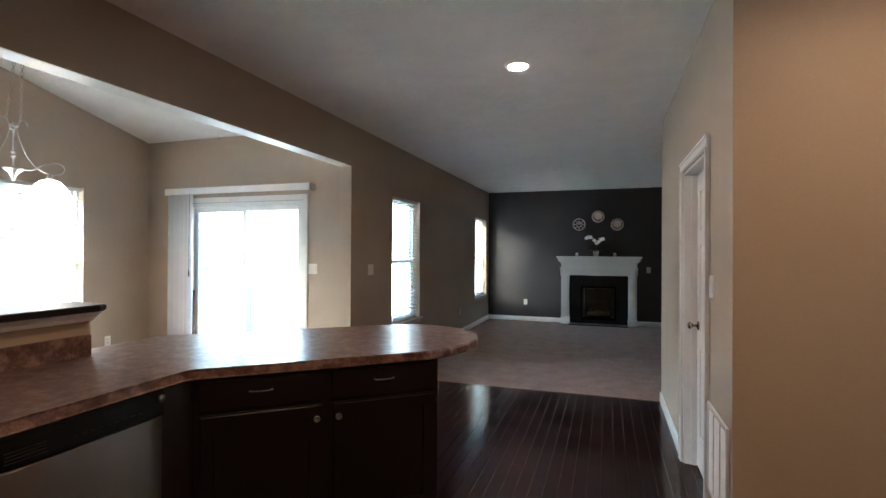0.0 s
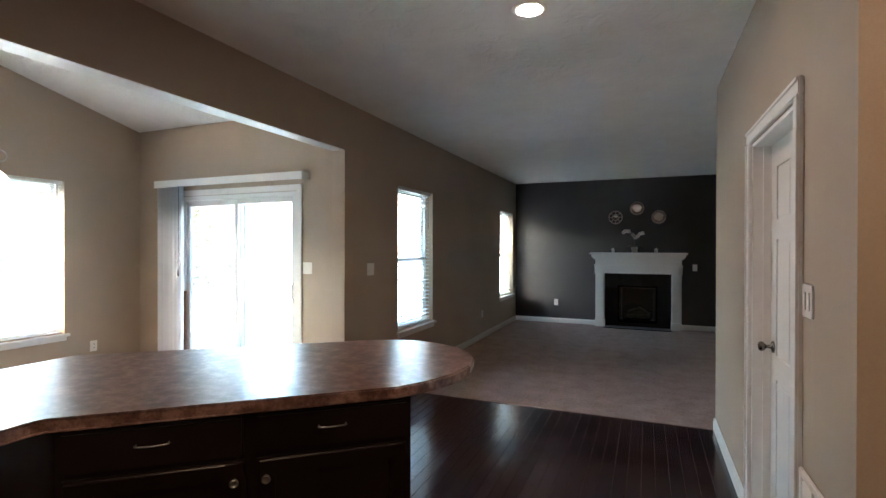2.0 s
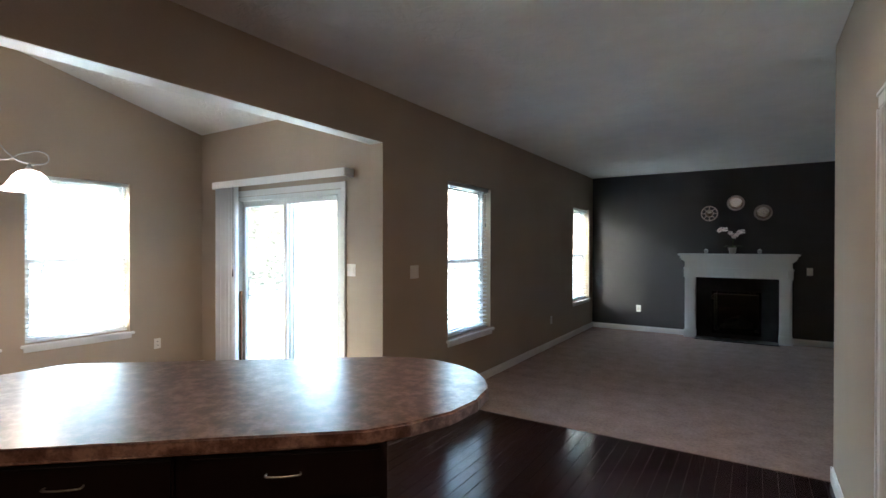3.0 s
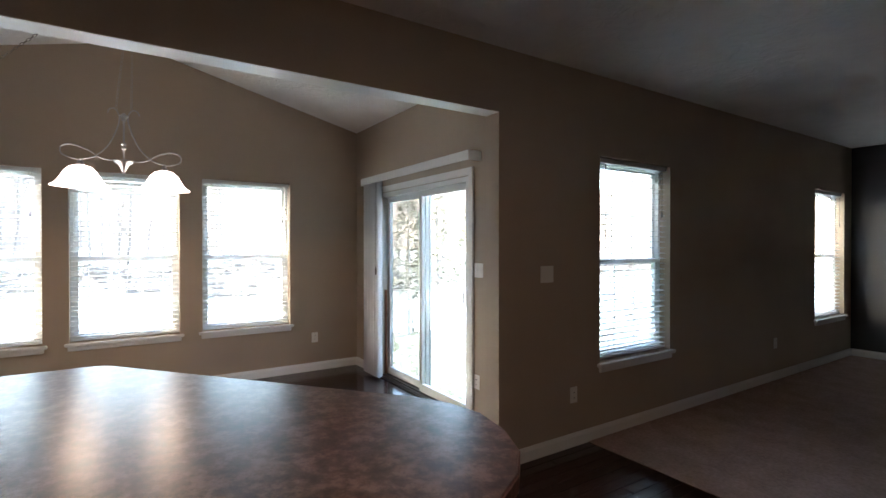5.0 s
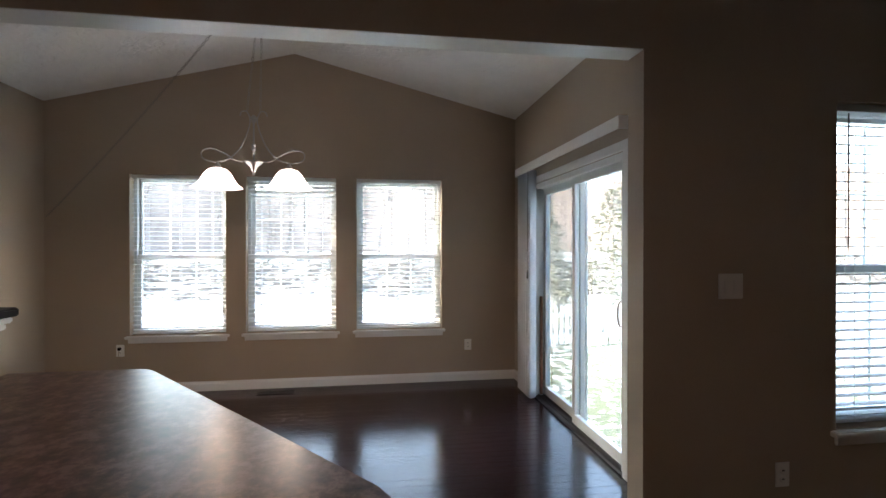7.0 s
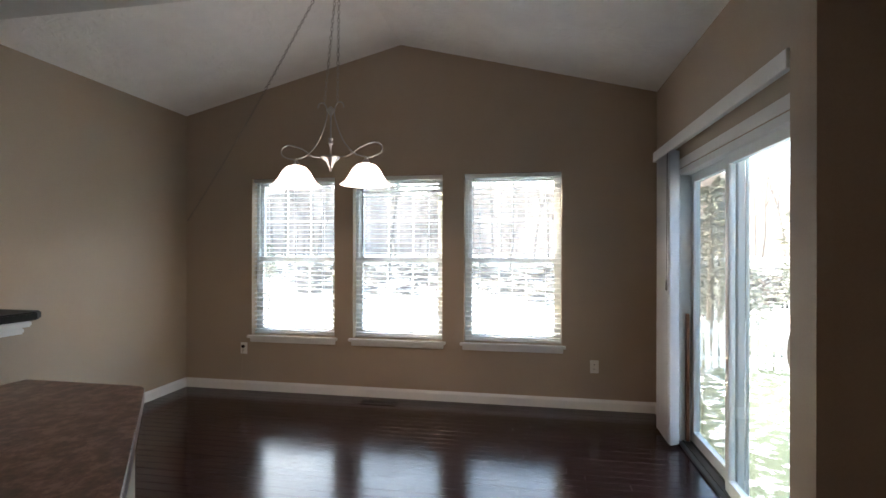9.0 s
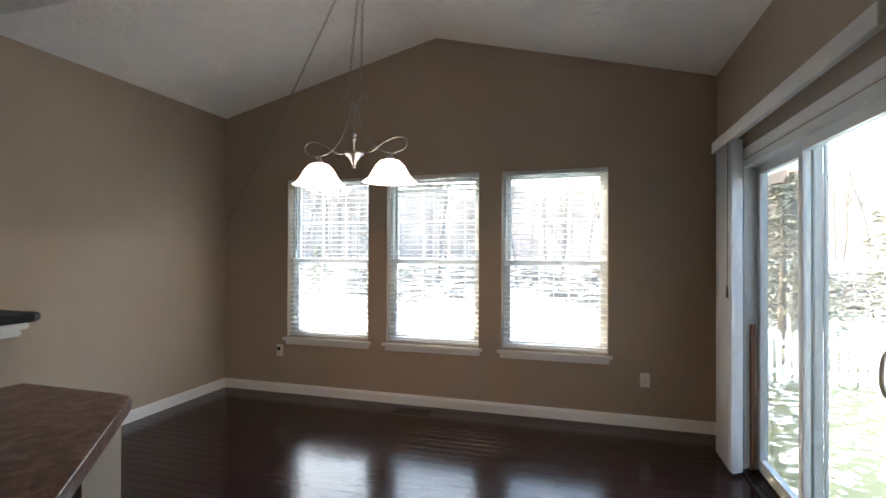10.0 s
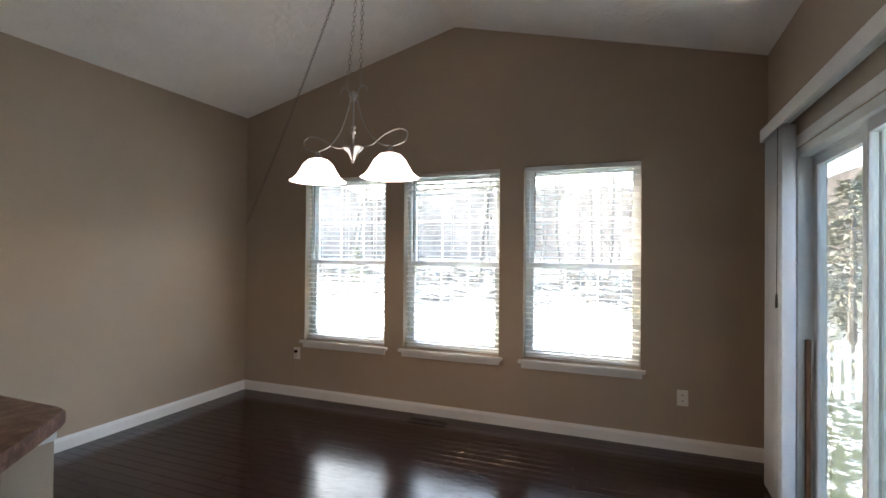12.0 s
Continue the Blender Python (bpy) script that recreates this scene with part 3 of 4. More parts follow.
tube(bm, [(0.378, -0.12, 2.15), (0.380, -0.125, 1.22)], 0.0022, 6)
lathe(bm, [(0.004, 1.14), (0.008, 1.15), (0.006, 1.21), (0.002, 1.225)], 8, (0.380, -0.125))
part("wand", bm, BRONZE, vb, "thin control wand with a grey tip")

st = thing("security_bar", pose(DX0 + 0.064, YS + 0.045, 0.034), "brown stained wooden bar standing in the sliding door track", "wooden bar")
part("bar", block(-0.014, 0.014, -0.012, 0.012, 0, 0.93, 0.003), STICK, st)


# ---- closet door ----
def closet_door():
    """Local x along y of the room, y into the closet."""
    d = thing("door_2", pose(XR, CY0, 0) @ Matrix(((0, 1, 0, 0), (1, 0, 0, 0), (0, 0, 1, 0), (0, 0, 0, 1))), "closed white six-panel interior door", "door", kind="structure")
    w, h = CY1 - CY0, CZ
    bm = bmesh.new()
    for s in (0, 1):
        x0 = -0.065 if s == 0 else w - 0.004
        box(bm, x0, x0 + 0.069, -0.018, 0, 0, h + 0.004, 0.004)
        box(bm, x0 + (0 if s == 0 else 0.052), x0 + (0.017 if s == 0 else 0.069), -0.024, -0.018, 0, h + 0.004, 0.002)
    box(bm, -0.065, w + 0.065, -0.018, 0, h + 0.004, h + 0.069, 0.004)
    box(bm, -0.065, w + 0.065, -0.024, -0.018, h + 0.052, h + 0.069, 0.002)
    part("casing", bm, WHITE, d, "white painted door casing")
    bm = bmesh.new()
    box(bm, 0, 0.018, 0, 0.12, 0, h - 0.001), box(bm, w - 0.018, w, 0, 0.12, 0, h - 0.001), box(bm, 0.018, w - 0.018, 0, 0.12, h - 0.018, h - 0.001)
    box(bm, 0.018, 0.030, 0.045, 0.080, 0, h - 0.018), box(bm, w - 0.030, w - 0.018, 0.045, 0.080, 0, h - 0.018)
    part("jamb", bm, WHITE, d)
    x0, x1, y0, y1, z0, z1 = 0.020, w - 0.020, 0.082, 0.117, 0.010, h - 0.021
    bm = bmesh.new()
    rails = [z0, z0 + 0.22, z0 + 0.80, z0 + 0.92, z0 + 1.50, z0 + 1.60, z1 - 0.12, z1]
    mx = (x0 + x1) / 2
    box(bm, x0, x1, y0 + 0.007, y1, z0, z1)
    for a, b in ((x0, x0 + 0.11), (mx - 0.05, mx + 0.05), (x1 - 0.11, x1)):
        box(bm, a, b, y0, y0 + 0.007, z0, z1)
    for a, b in ((0, 1), (2, 3), (4, 5), (6, 7)):
        for c, e in ((x0 + 0.11, mx - 0.05), (mx + 0.05, x1 - 0.11)):
            box(bm, c, e, y0, y0 + 0.007, rails[a], rails[b])
    leaf = part("door_leaf", bm, WHITE, d)
    for a, b in ((1, 2), (3, 4), (5, 6)):
        for c, e in ((x0 + 0.11, mx - 0.05), (mx + 0.05, x1 - 0.11)):
            part("panel", block(c + 0.012, e - 0.012, y0 + 0.002, y0 + 0.007, rails[a] + 0.012, rails[b] - 0.012, 0.0045), WHITE, leaf)
    bm = bmesh.new()
    lathe(bm, [(0.030, 0), (0.030, 0.005), (0.026, 0.009), (0.010, 0.013), (0.009, 0.032), (0.018, 0.040), (0.0245, 0.050), (0.0245, 0.058), (0.018, 0.066), (0.006, 0.069)], 20)
    k = part("door_knob", bm, KNOB, leaf, "dark satin nickel door knob", True)
    k.matrix_basis = pose(x1 - 0.062, y0, 0.965, 90, 0, 0)


closet_door()


# ---- wall plates, vents ----
def plate(kind, place, label, w=0.075, gangs=1):
    """A cover plate facing local -y, centred on the origin. kind: outlet, switch or plug."""
    p = thing("wall_outlet" if kind != "switch" else "light_switch", place, label, "outlet" if kind != "switch" else "light switch")
    part("cover_plate", block(-w / 2, w / 2, -0.006, 0, -0.058, 0.058, 0.003), PLATE, p)
    for g in range(gangs):
        gx = (g - (gangs - 1) / 2) * 0.046
        if kind == "switch":
            part("toggle", block(gx - 0.0155, gx + 0.0155, -0.010, -0.006, -0.033, 0.033, 0.002), PLATE, p)
        else:
            for z in (-0.020, 0.020):
                bm = bmesh.new()
                lathe(bm, [(0.016, 0), (0.016, 0.002), (0.014, 0.003)], 16)
                r = part("receptacle", bm, PLATE, p)
                r.matrix_basis = pose(gx, -0.006, z, 90, 0, 0)
                part("slots", block(gx - 0.006, gx + 0.006, -0.0098, -0.009, z - 0.003, z + 0.003), BRONZE, p, "dark slots")
    if kind == "plug":
        part("plug", block(-0.014, 0.014, -0.034, -0.0095, 0.006, 0.034, 0.004), BLACK, p, "small black plug")
    return p


E_ = 90     # facing +x
plate("plug", pose(XN, 2.845, 0.425, 0, 0, E_), "white outlet with a black plug in it, below the nook window")
plate("outlet", pose(XN, 6.285, 0.385, 0, 0, E_), "white outlet near the sliding door corner")
plate("outlet", pose(XL, 7.15, 0.372, 0, 0, E_), "white outlet under the window beside the opening")
plate("switch", pose(XL, 6.88, 1.255, 0, 0, E_), "white double light switch beside the nook opening", 0.125, 2)
plate("outlet", pose(XL, 10.31, 0.40, 0, 0, E_), "white outlet low on the long wall")
plate("switch", pose(-3.12, YS, 1.255), "white light switch beside the sliding door", 0.115, 2)
plate("outlet", pose(-3.145, YS, 0.352), "white outlet low beside the sliding door")
plate("outlet", pose(-1.635, YF, 0.40), "white outlet on the charcoal wall")
plate("switch", pose(0.775, YF, 1.11), "white fireplace switch on the charcoal wall")
plate("switch", pose(XR, 4.875, 1.285, 0, 0, -90), "white light switch beside the closet door", 0.115, 2)


def wall_grille():
    g = thing("return_air_grille", pose(XR, 4.715, 0.47, 0, 0, -90), "white painted return air grille low on the wall", "air vent")
    w, h = 0.43, 0.45
    bm = bmesh.new()
    for x0, x1, z0, z1 in ((-w / 2, -w / 2 + 0.028, -h / 2, h / 2), (w / 2 - 0.028, w / 2, -h / 2, h / 2),
                           (-w / 2 + 0.028, w / 2 - 0.028, -h / 2, -h / 2 + 0.028), (-w / 2 + 0.028, w / 2 - 0.028, h / 2 - 0.028, h / 2)):
        box(bm, x0, x1, -0.014, -0.002, z0, z1, 0.003)
    for k in (1, 2):
        x = -w / 2 + w * k / 3
        box(bm, x - 0.006, x + 0.006, -0.013, -0.003, -h / 2 + 0.028, h / 2 - 0.028)
    part("frame", bm, WHITE, g)
    part("backing", block(-w / 2 + 0.01, w / 2 - 0.01, -0.002, 0, -h / 2 + 0.01, h / 2 - 0.01), PLATE, g)
    me = mesh_of("louver", block(-w / 2 + 0.028, w / 2 - 0.028, -0.0065, 0.0065, -0.0008, 0.0008), WHITE)
    for k in range(32):
        s = new("louver", me)
        s.parent = g
        s.matrix_basis = pose(0, -0.0068, -h / 2 + 0.034 + k * 0.0121, 40, 0, 0)


wall_grille()

fv = thing("floor_register", pose(-5.40, 4.33, 0.0), "brown metal floor register by the window wall", "floor vent")
bm = bmesh.new()
for a in ((-0.055, 0.055, -0.17, -0.155), (-0.055, 0.055, 0.155, 0.17), (-0.055, -0.040, -0.155, 0.155), (0.040, 0.055, -0.155, 0.155)):
    box(bm, *a, 0.0005, 0.006)
part("frame", bm, BRONZE, fv)
part("well", block(-0.040, 0.040, -0.155, 0.155, 0.0004, 0.0015), BLACK, fv)
me = mesh_of("fin", block(-0.040, 0.040, -0.003, 0.003, 0.0015, 0.0055), BRONZE)
for k in range(17):
    s = new("fin", me)
    s.parent = fv
    s.matrix_basis = pose(0, -0.144 + 0.018 * k, 0)


# ---- ceiling downlights ----
def downlight(x, y):
    d = thing("ceiling_downlight", pose(x, y, H), "lit round recessed ceiling light with a white trim ring", "ceiling light", "recessed ceiling lights")
    bm = bmesh.new()
    n = 32
    rings = [[bm.verts.new((r * math.cos(2 * math.pi * i / n), r * math.sin(2 * math.pi * i / n), z)) for i in range(n)] for r, z in ((0.094, 0), (0.091, -0.006), (0.071, -0.007), (0.067, 0.0))]
    for a, b in zip(rings, rings[1:] + rings[:1]):
        for i in range(n):
            bm.faces.new((a[i], a[(i + 1) % n], b[(i + 1) % n], b[i]))
    part("trim_ring", bm, WHITE, d, "", True)
    bm = bmesh.new()
    lathe(bm, [(0.004, -0.024), (0.028, -0.022), (0.050, -0.015), (0.067, -0.003), (0.067, -0.001)], 28)
    part("lens", bm, LAMP, d, "glowing warm white lens", True)


# the fittings after the first are assumed, out of view
for cx, cy, _ in CANS:
    downlight(cx, cy)

# ---- kitchen peninsula ----
CT = 0.938
PLAN = [(-1.715, 0.3), (-1.725, 3.73), (-1.712, 3.768), (-0.872, 4.488), (-0.80, 4.61), (-0.745, 4.76), (-0.735, 4.92), (-0.765, 5.06), (-0.83, 5.17),
        (-0.93, 5.265), (-1.06, 5.325), (-1.20, 5.35), (-1.33, 5.325), (-1.45, 5.265), (-2.53, 4.385), (-2.565, 4.355), (-2.575, 4.31), (-2.575, 3.835), (-2.412, 3.835), (-2.412, 0.3)]
ctop = thing("countertop", pose(0, 0, 0), "brown mottled laminate countertop with a rounded peninsula end", "countertop")
bm = bmesh.new()
prism(bm, PLAN, CT - 0.046, CT, 0.006)
part("worktop", bm, LAMINATE, ctop)
part("backsplash", block(-2.4115, -2.389, 0.3, 3.815, CT + 0.0005, CT + 0.105, 0.003), LAMINATE, ctop, "low brown laminate backsplash")

# half wall with raised bar
structure("wall_half", block(-2.545, -2.4125, 0.3, 3.82, 0, 1.11), BEIGE, "beige half wall behind the counter", "wall")
bm = block(-2.545, -2.4125, 3.8205, 4.335, 0, 0.845)
structure("wall_half_end", bm, BEIGE, "beige half wall end under the counter", "wall")
bm = bmesh.new()
box(bm, -2.552, -2.405, 3.826, 4.342, 0.845, 0.890, 0.006)
structure("trim_under_counter", bm, WHITE, "white trim under the counter end", "trim")
baseboard((-2.545, 0.3), (-2.545, 4.335), (-1, 0))
bar = thing("raised_bar", pose(-2.4785, 3.0, 1.11), "black raised bar top on white moulding above the half wall", "bar top")
bm = bmesh.new()
prism(bm, [(0.165, -2.7), (0.165, 0.80), (0.14, 0.85), (-0.115, 0.86), (-0.155, 0.83), (-0.155, -2.7)], 0.050, 0.082, 0.005)
part("bar_slab", bm, GRANITE, bar, "black polished bar slab")
bm = bmesh.new()
box(bm, -0.110, 0.115, -2.7, 0.845, 0.025, 0.050, 0.006)
box(bm, -0.090, 0.095, -2.7, 0.835, 0.0, 0.025, 0.006)
part("moulding", bm, WHITE, bar, "white stepped moulding")

DG = math.degrees(math.atan2(0.653, 0.757))
CAB = pose(-1.725, 3.785, 0, 0, 0, DG)     # local x along the doors, y into the cabinet


def pull(parent, x, z, y0):
    bm = bmesh.new()
    tube(bm, smooth_path([(x - 0.048, y0, z), (x - 0.046, y0 - 0.018, z), (x, y0 - 0.022, z - 0.001), (x + 0.046, y0 - 0.018, z), (x + 0.048, y0, z)]), 0.0031, 8)
    part("handle", bm, NICKEL, parent, "brushed nickel bow handle", True)


def knob(parent, x, z, y0):
    bm = bmesh.new()
    lathe(bm, [(0.008, 0), (0.007, 0.010), (0.015, 0.018), (0.0165, 0.024), (0.012, 0.029), (0.0105, 0.0275), (0.004, 0.0265)], 18)
    k = part("knob", bm, NICKEL, parent, "round nickel knob", True)
    k.matrix_basis = pose(x, y0, z, 90, 0, 0)


def cabinet(place, w, label, knob_side, depth=0.56):
    c = thing("base_cabinet", place, label, "cabinet", "kitchen base cabinets")
    bm = bmesh.new()
    box(bm, 0, w, 0.02, depth, 0.10, CT - 0.0475)
    box(bm, 0.0, w, 0.09, depth, 0.0, 0.10)
    part("body", bm, ESPRESSO, c)
    for nm, z0, z1 in (("drawer", 0.735, 0.875), ("door", 0.125, 0.718)):
        x0, x1 = 0.022, w - 0.022
        bm = bmesh.new()
        if nm == "drawer":
            box(bm, x0, x1, 0.0, 0.02, z0, z1, 0.007)
        else:
            bm.free()
            r = 0.062
            bm = wall_plate(x0, x1, z0, z1, 0.02, [(x0 + r, x1 - r, z0 + r, z1 - r)], lambda u, d, z: (u, d, z))
            bm.normal_update()
            rim = [e for e in bm.edges if all(v.co.y < 1e-5 for v in e.verts) and e.calc_face_angle(0) > 1
                   and (max(abs(v.co.x - w / 2) for v in e.verts) > w / 2 - 0.03 or max(abs(v.co.z - (z0 + z1) / 2) for v in e.verts) > (z1 - z0) / 2 - 0.01)]
            bmesh.ops.bevel(bm, geom=rim, offset=0.010, segments=3, affect="EDGES", clamp_overlap=True)
        f = part(nm, bm, ESPRESSO, c)
        if nm == "drawer":
            pull(f, w / 2 - 0.01, 0.815, 0.0)
        else:
            part("panel", block(x0 + r + 0.0005, x1 - r - 0.0005, 0.008, 0.0195, z0 + r + 0.0005, z1 - r - 0.0005, 0.002), ESPRESSO, f)
            knob(f, x1 - 0.03 if knob_side > 0 else x0 + 0.03, 0.655, 0.0)
    return c


cabinet(CAB @ pose(0.0, 0, 0), 0.583, "espresso base cabinet with drawer over door, beside the dishwasher", 1)
cabinet(CAB @ pose(0.583, 0, 0), 0.583, "espresso base cabinet with drawer over door, at the peninsula end", -1)
# wedge between the two runs
fl = thing("corner_filler", pose(0, 0, 0), "espresso wood corner filler between dishwasher and peninsula", "cabinet filler")
bm = bmesh.new()
prism(bm, [(-1.735, 3.635), (-1.735, 3.802), (-1.7385, 3.803), (-2.0, 4.105), (-2.40, 4.105), (-2.40, 3.635)], 0.0, CT - 0.0475)
part("panel", bm, ESPRESSO, fl)
cabinet(pose(-1.725, 2.40, 0, 0, 0, 90), 0.62, "espresso base cabinet with drawer over door, under the sink run", 1, 0.66)


def dishwasher():
    d = thing("dishwasher", pose(-1.725, 3.03, 0, 0, 0, 90), "stainless steel dishwasher with a black control panel", "dishwasher")
    w = 0.60
    part("tub", block(0.004, w, 0.03, 0.64, 0.02, CT - 0.049), BLACK, d)
    bm = bmesh.new()
    bow = [(0.006 + (w - 0.012) * k / 16, -0.004 - 0.020 * (1 - (k / 8 - 1) ** 4) ** 0.5) for k in range(17)]
    prism(bm, [*bow, (w - 0.006, 0.03), (0.006, 0.03)], 0.12, 0.785, 0.004)
    door = part("door", bm, STEEL, d, "bowed brushed stainless steel door", True)
    door.data.set_sharp_from_angle(angle=radians(35))
    cp = part("control_panel", block(0.006, w - 0.006, -0.026, 0.03, 0.790, CT - 0.050, 0.008), BLACK, d, "glossy black control panel")
    bm = bmesh.new()
    lathe(bm, [(0.014, 0), (0.014, 0.006), (0.012, 0.009), (0.010, 0.010)], 18)
    k = part("dial", bm, NICKEL, cp, "small round chrome dial", True)
    k.matrix_basis = pose(w - 0.030, -0.026, 0.862, 90, 0, 0)
    bm = bmesh.new()
    for k in range(4):
        box(bm, 0.03, 0.15, -0.0272, -0.0262, 0.810 + 0.011 * k, 0.813 + 0.011 * k)
    part("vent_slots", bm, SOOT, cp)
    bm = bmesh.new()
    for k in range(9):
        box(bm, 0.23 + 0.03 * k, 0.245 + 0.03 * k, -0.0272, -0.0262, 0.826, 0.830)
    part("button", bm, SOOT, cp)
    part("kick_plate", block(0.006, w - 0.006, 0.04, 0.06, 0.01, 0.115), BLACK, d)


dishwasher()


# ---- chandelier ----
def chandelier():
    c = thing("chandelier", pose(-4.045, 4.43, 0), "two-light brushed nickel chandelier with lit frosted bell shades, hung on chains", "chandelier")
    bm = bmesh.new()
    lathe(bm, [(0.003, 1.945), (0.008, 1.949), (0.009, 1.955), (0.006, 1.962), (0.013, 1.970), (0.020, 1.988), (0.032, 2.008), (0.050, 2.022), (0.061, 2.036), (0.060, 2.042), (0.030, 2.046), (0.010, 2.052)], 24)
    part("hub", bm, NICKEL, c, "nickel cone hub", True)
    bm = bmesh.new()
    lathe(bm, [(0.006, 2.05), (0.006, 2.118), (0.015, 2.122), (0.015, 2.134), (0.008, 2.138), (0.008, 2.146), (0.015, 2.150), (0.015, 2.162), (0.006, 2.166), (0.006, 2.312), (0.014, 2.316), (0.016, 2.328), (0.010, 2.332), (0.027, 2.340), (0.029, 2.348), (0.014, 2.358), (0.008, 2.368)], 16)
    part("stem", bm, NICKEL, c, "", True)
    for s in (-1, 1):
        bm = bmesh.new()
        tube(bm, smooth_path([(0, s * 0.035, 2.040), (0, s * 0.12, 2.045), (0, s * 0.20, 2.095), (0, s * 0.29, 2.125), (0, s * 0.345, 2.105), (0, s * 0.34, 2.055), (0, s * 0.27, 2.030), (0, s * 0.245, 2.030)]), 0.0040, 8)
        part("arm", bm, NICKEL, c, "", True)
        bm = bmesh.new()
        tube(bm, smooth_path([(0, s * 0.245, 2.032), (0, s * 0.17, 2.055), (0, s * 0.095, 2.13), (0, s * 0.045, 2.24), (0, s * 0.024, 2.335), (0, s * 0.048, 2.392), (0, s * 0.080, 2.390), (0, s * 0.092, 2.362)]), 0.0042, 8)
        part("scroll", bm, NICKEL, c, "", True)
        bm = bmesh.new()
        lathe(bm, [(0.022, 1.985), (0.026, 1.995), (0.018, 2.010), (0.006, 2.032)], 16, (0, s * 0.243))
        part("shade_holder", bm, NICKEL, c, "", True)
        bm = bmesh.new()
        prof = [(0.026, 1.990), (0.060, 1.980), (0.090, 1.950), (0.112, 1.910), (0.132, 1.878), (0.155, 1.858), (0.168, 1.850), (0.163, 1.849), (0.128, 1.868), (0.108, 1.900), (0.086, 1.942), (0.058, 1.970), (0.024, 1.982)]
        n = 40
        rings = [[bm.verts.new((r * math.cos(2 * math.pi * i / n), s * 0.243 + r * math.sin(2 * math.pi * i / n), z)) for i in range(n)] for r, z in prof]
        for a, b in zip(rings, rings[1:]):
            for i in range(n):
                bm.faces.new((a[i], a[(i + 1) % n], b[(i + 1) % n], b[i]))
        sh = part("shade", bm, LIT, c, "frosted white glass bell shade, lit", True)
        bm = bmesh.new()
        lathe(bm, [(0.006, 1.885), (0.022, 1.893), (0.029, 1.912), (0.024, 1.935), (0.014, 1.955), (0.013, 1.981)], 16, (0, s * 0.243))
        part("bulb", bm, LIT, sh, "", True)
        lamp_disc("chandelier_bulb", -4.045, 4.43 + s * 0.243, 1.872, 0.10, SHADE_W, (1.0, 0.72, 0.45))
    hook = Vector((0, 0.06, RIDGE - 0.012))
    bm = bmesh.new()
    lathe(bm, [(0.004, RIDGE - 0.035), (0.012, RIDGE - 0.025), (0.035, RIDGE - 0.012), (0.04, RIDGE - 0.004)], 16, (0, 0.06))
    part("ceiling_hook", bm, NICKEL, c, "", True)
    far = Vector((-1.485, -2.21, 1.72))
    runs = [("chain", [Vector((0, -0.045, 2.388)), hook]), ("chain", [Vector((0, 0.045, 2.388)), hook]),
            ("swag_chain", [hook * (1 - k / 12) + far * (k / 12) - Vector((0, 0, 0.06 * 4 * (k / 12) * (1 - k / 12))) for k in range(13)])]
    for nm, pts in runs:
        bm = bmesh.new()
        links = []
        for a, b in zip(pts, pts[1:]):
            cnt = max(1, round((b - a).length / 0.028))
            links += [(a.lerp(b, k / cnt), a.lerp(b, (k + 1) / cnt)) for k in range(cnt)]
        for k, (a, b) in enumerate(links):
            d = (b - a).normalized()
            sd = d.orthogonal().normalized()
            if k % 2:
                sd = d.cross(sd)
            mid, L = (a + b) / 2, (b - a).length * 0.62
            loop = [mid + d * (L * math.cos(u)) + sd * (0.0085 * math.sin(u)) for u in [2 * math.pi * i / 8 for i in range(9)]]
            tube(bm, loop, 0.0021, 4)
        part(nm, bm, CHAIN if nm == "chain" else CORD, c)
    bm = bmesh.new()
    tube(bm, [far, far + Vector((-0.018, -0.018, -0.02)), (-1.512, -2.238, 0.62), (-1.512, -2.238, 0.112), (-1.508, -2.20, 0.102), (-1.508, -1.63, 0.102), (-1.508, -1.60, 0.14), (-1.500, -1.588, 0.435)], 0.0026, 6)
    part("power_cord", bm, BEIGE, c, "thin pale lamp cord running down the corner")


chandelier()


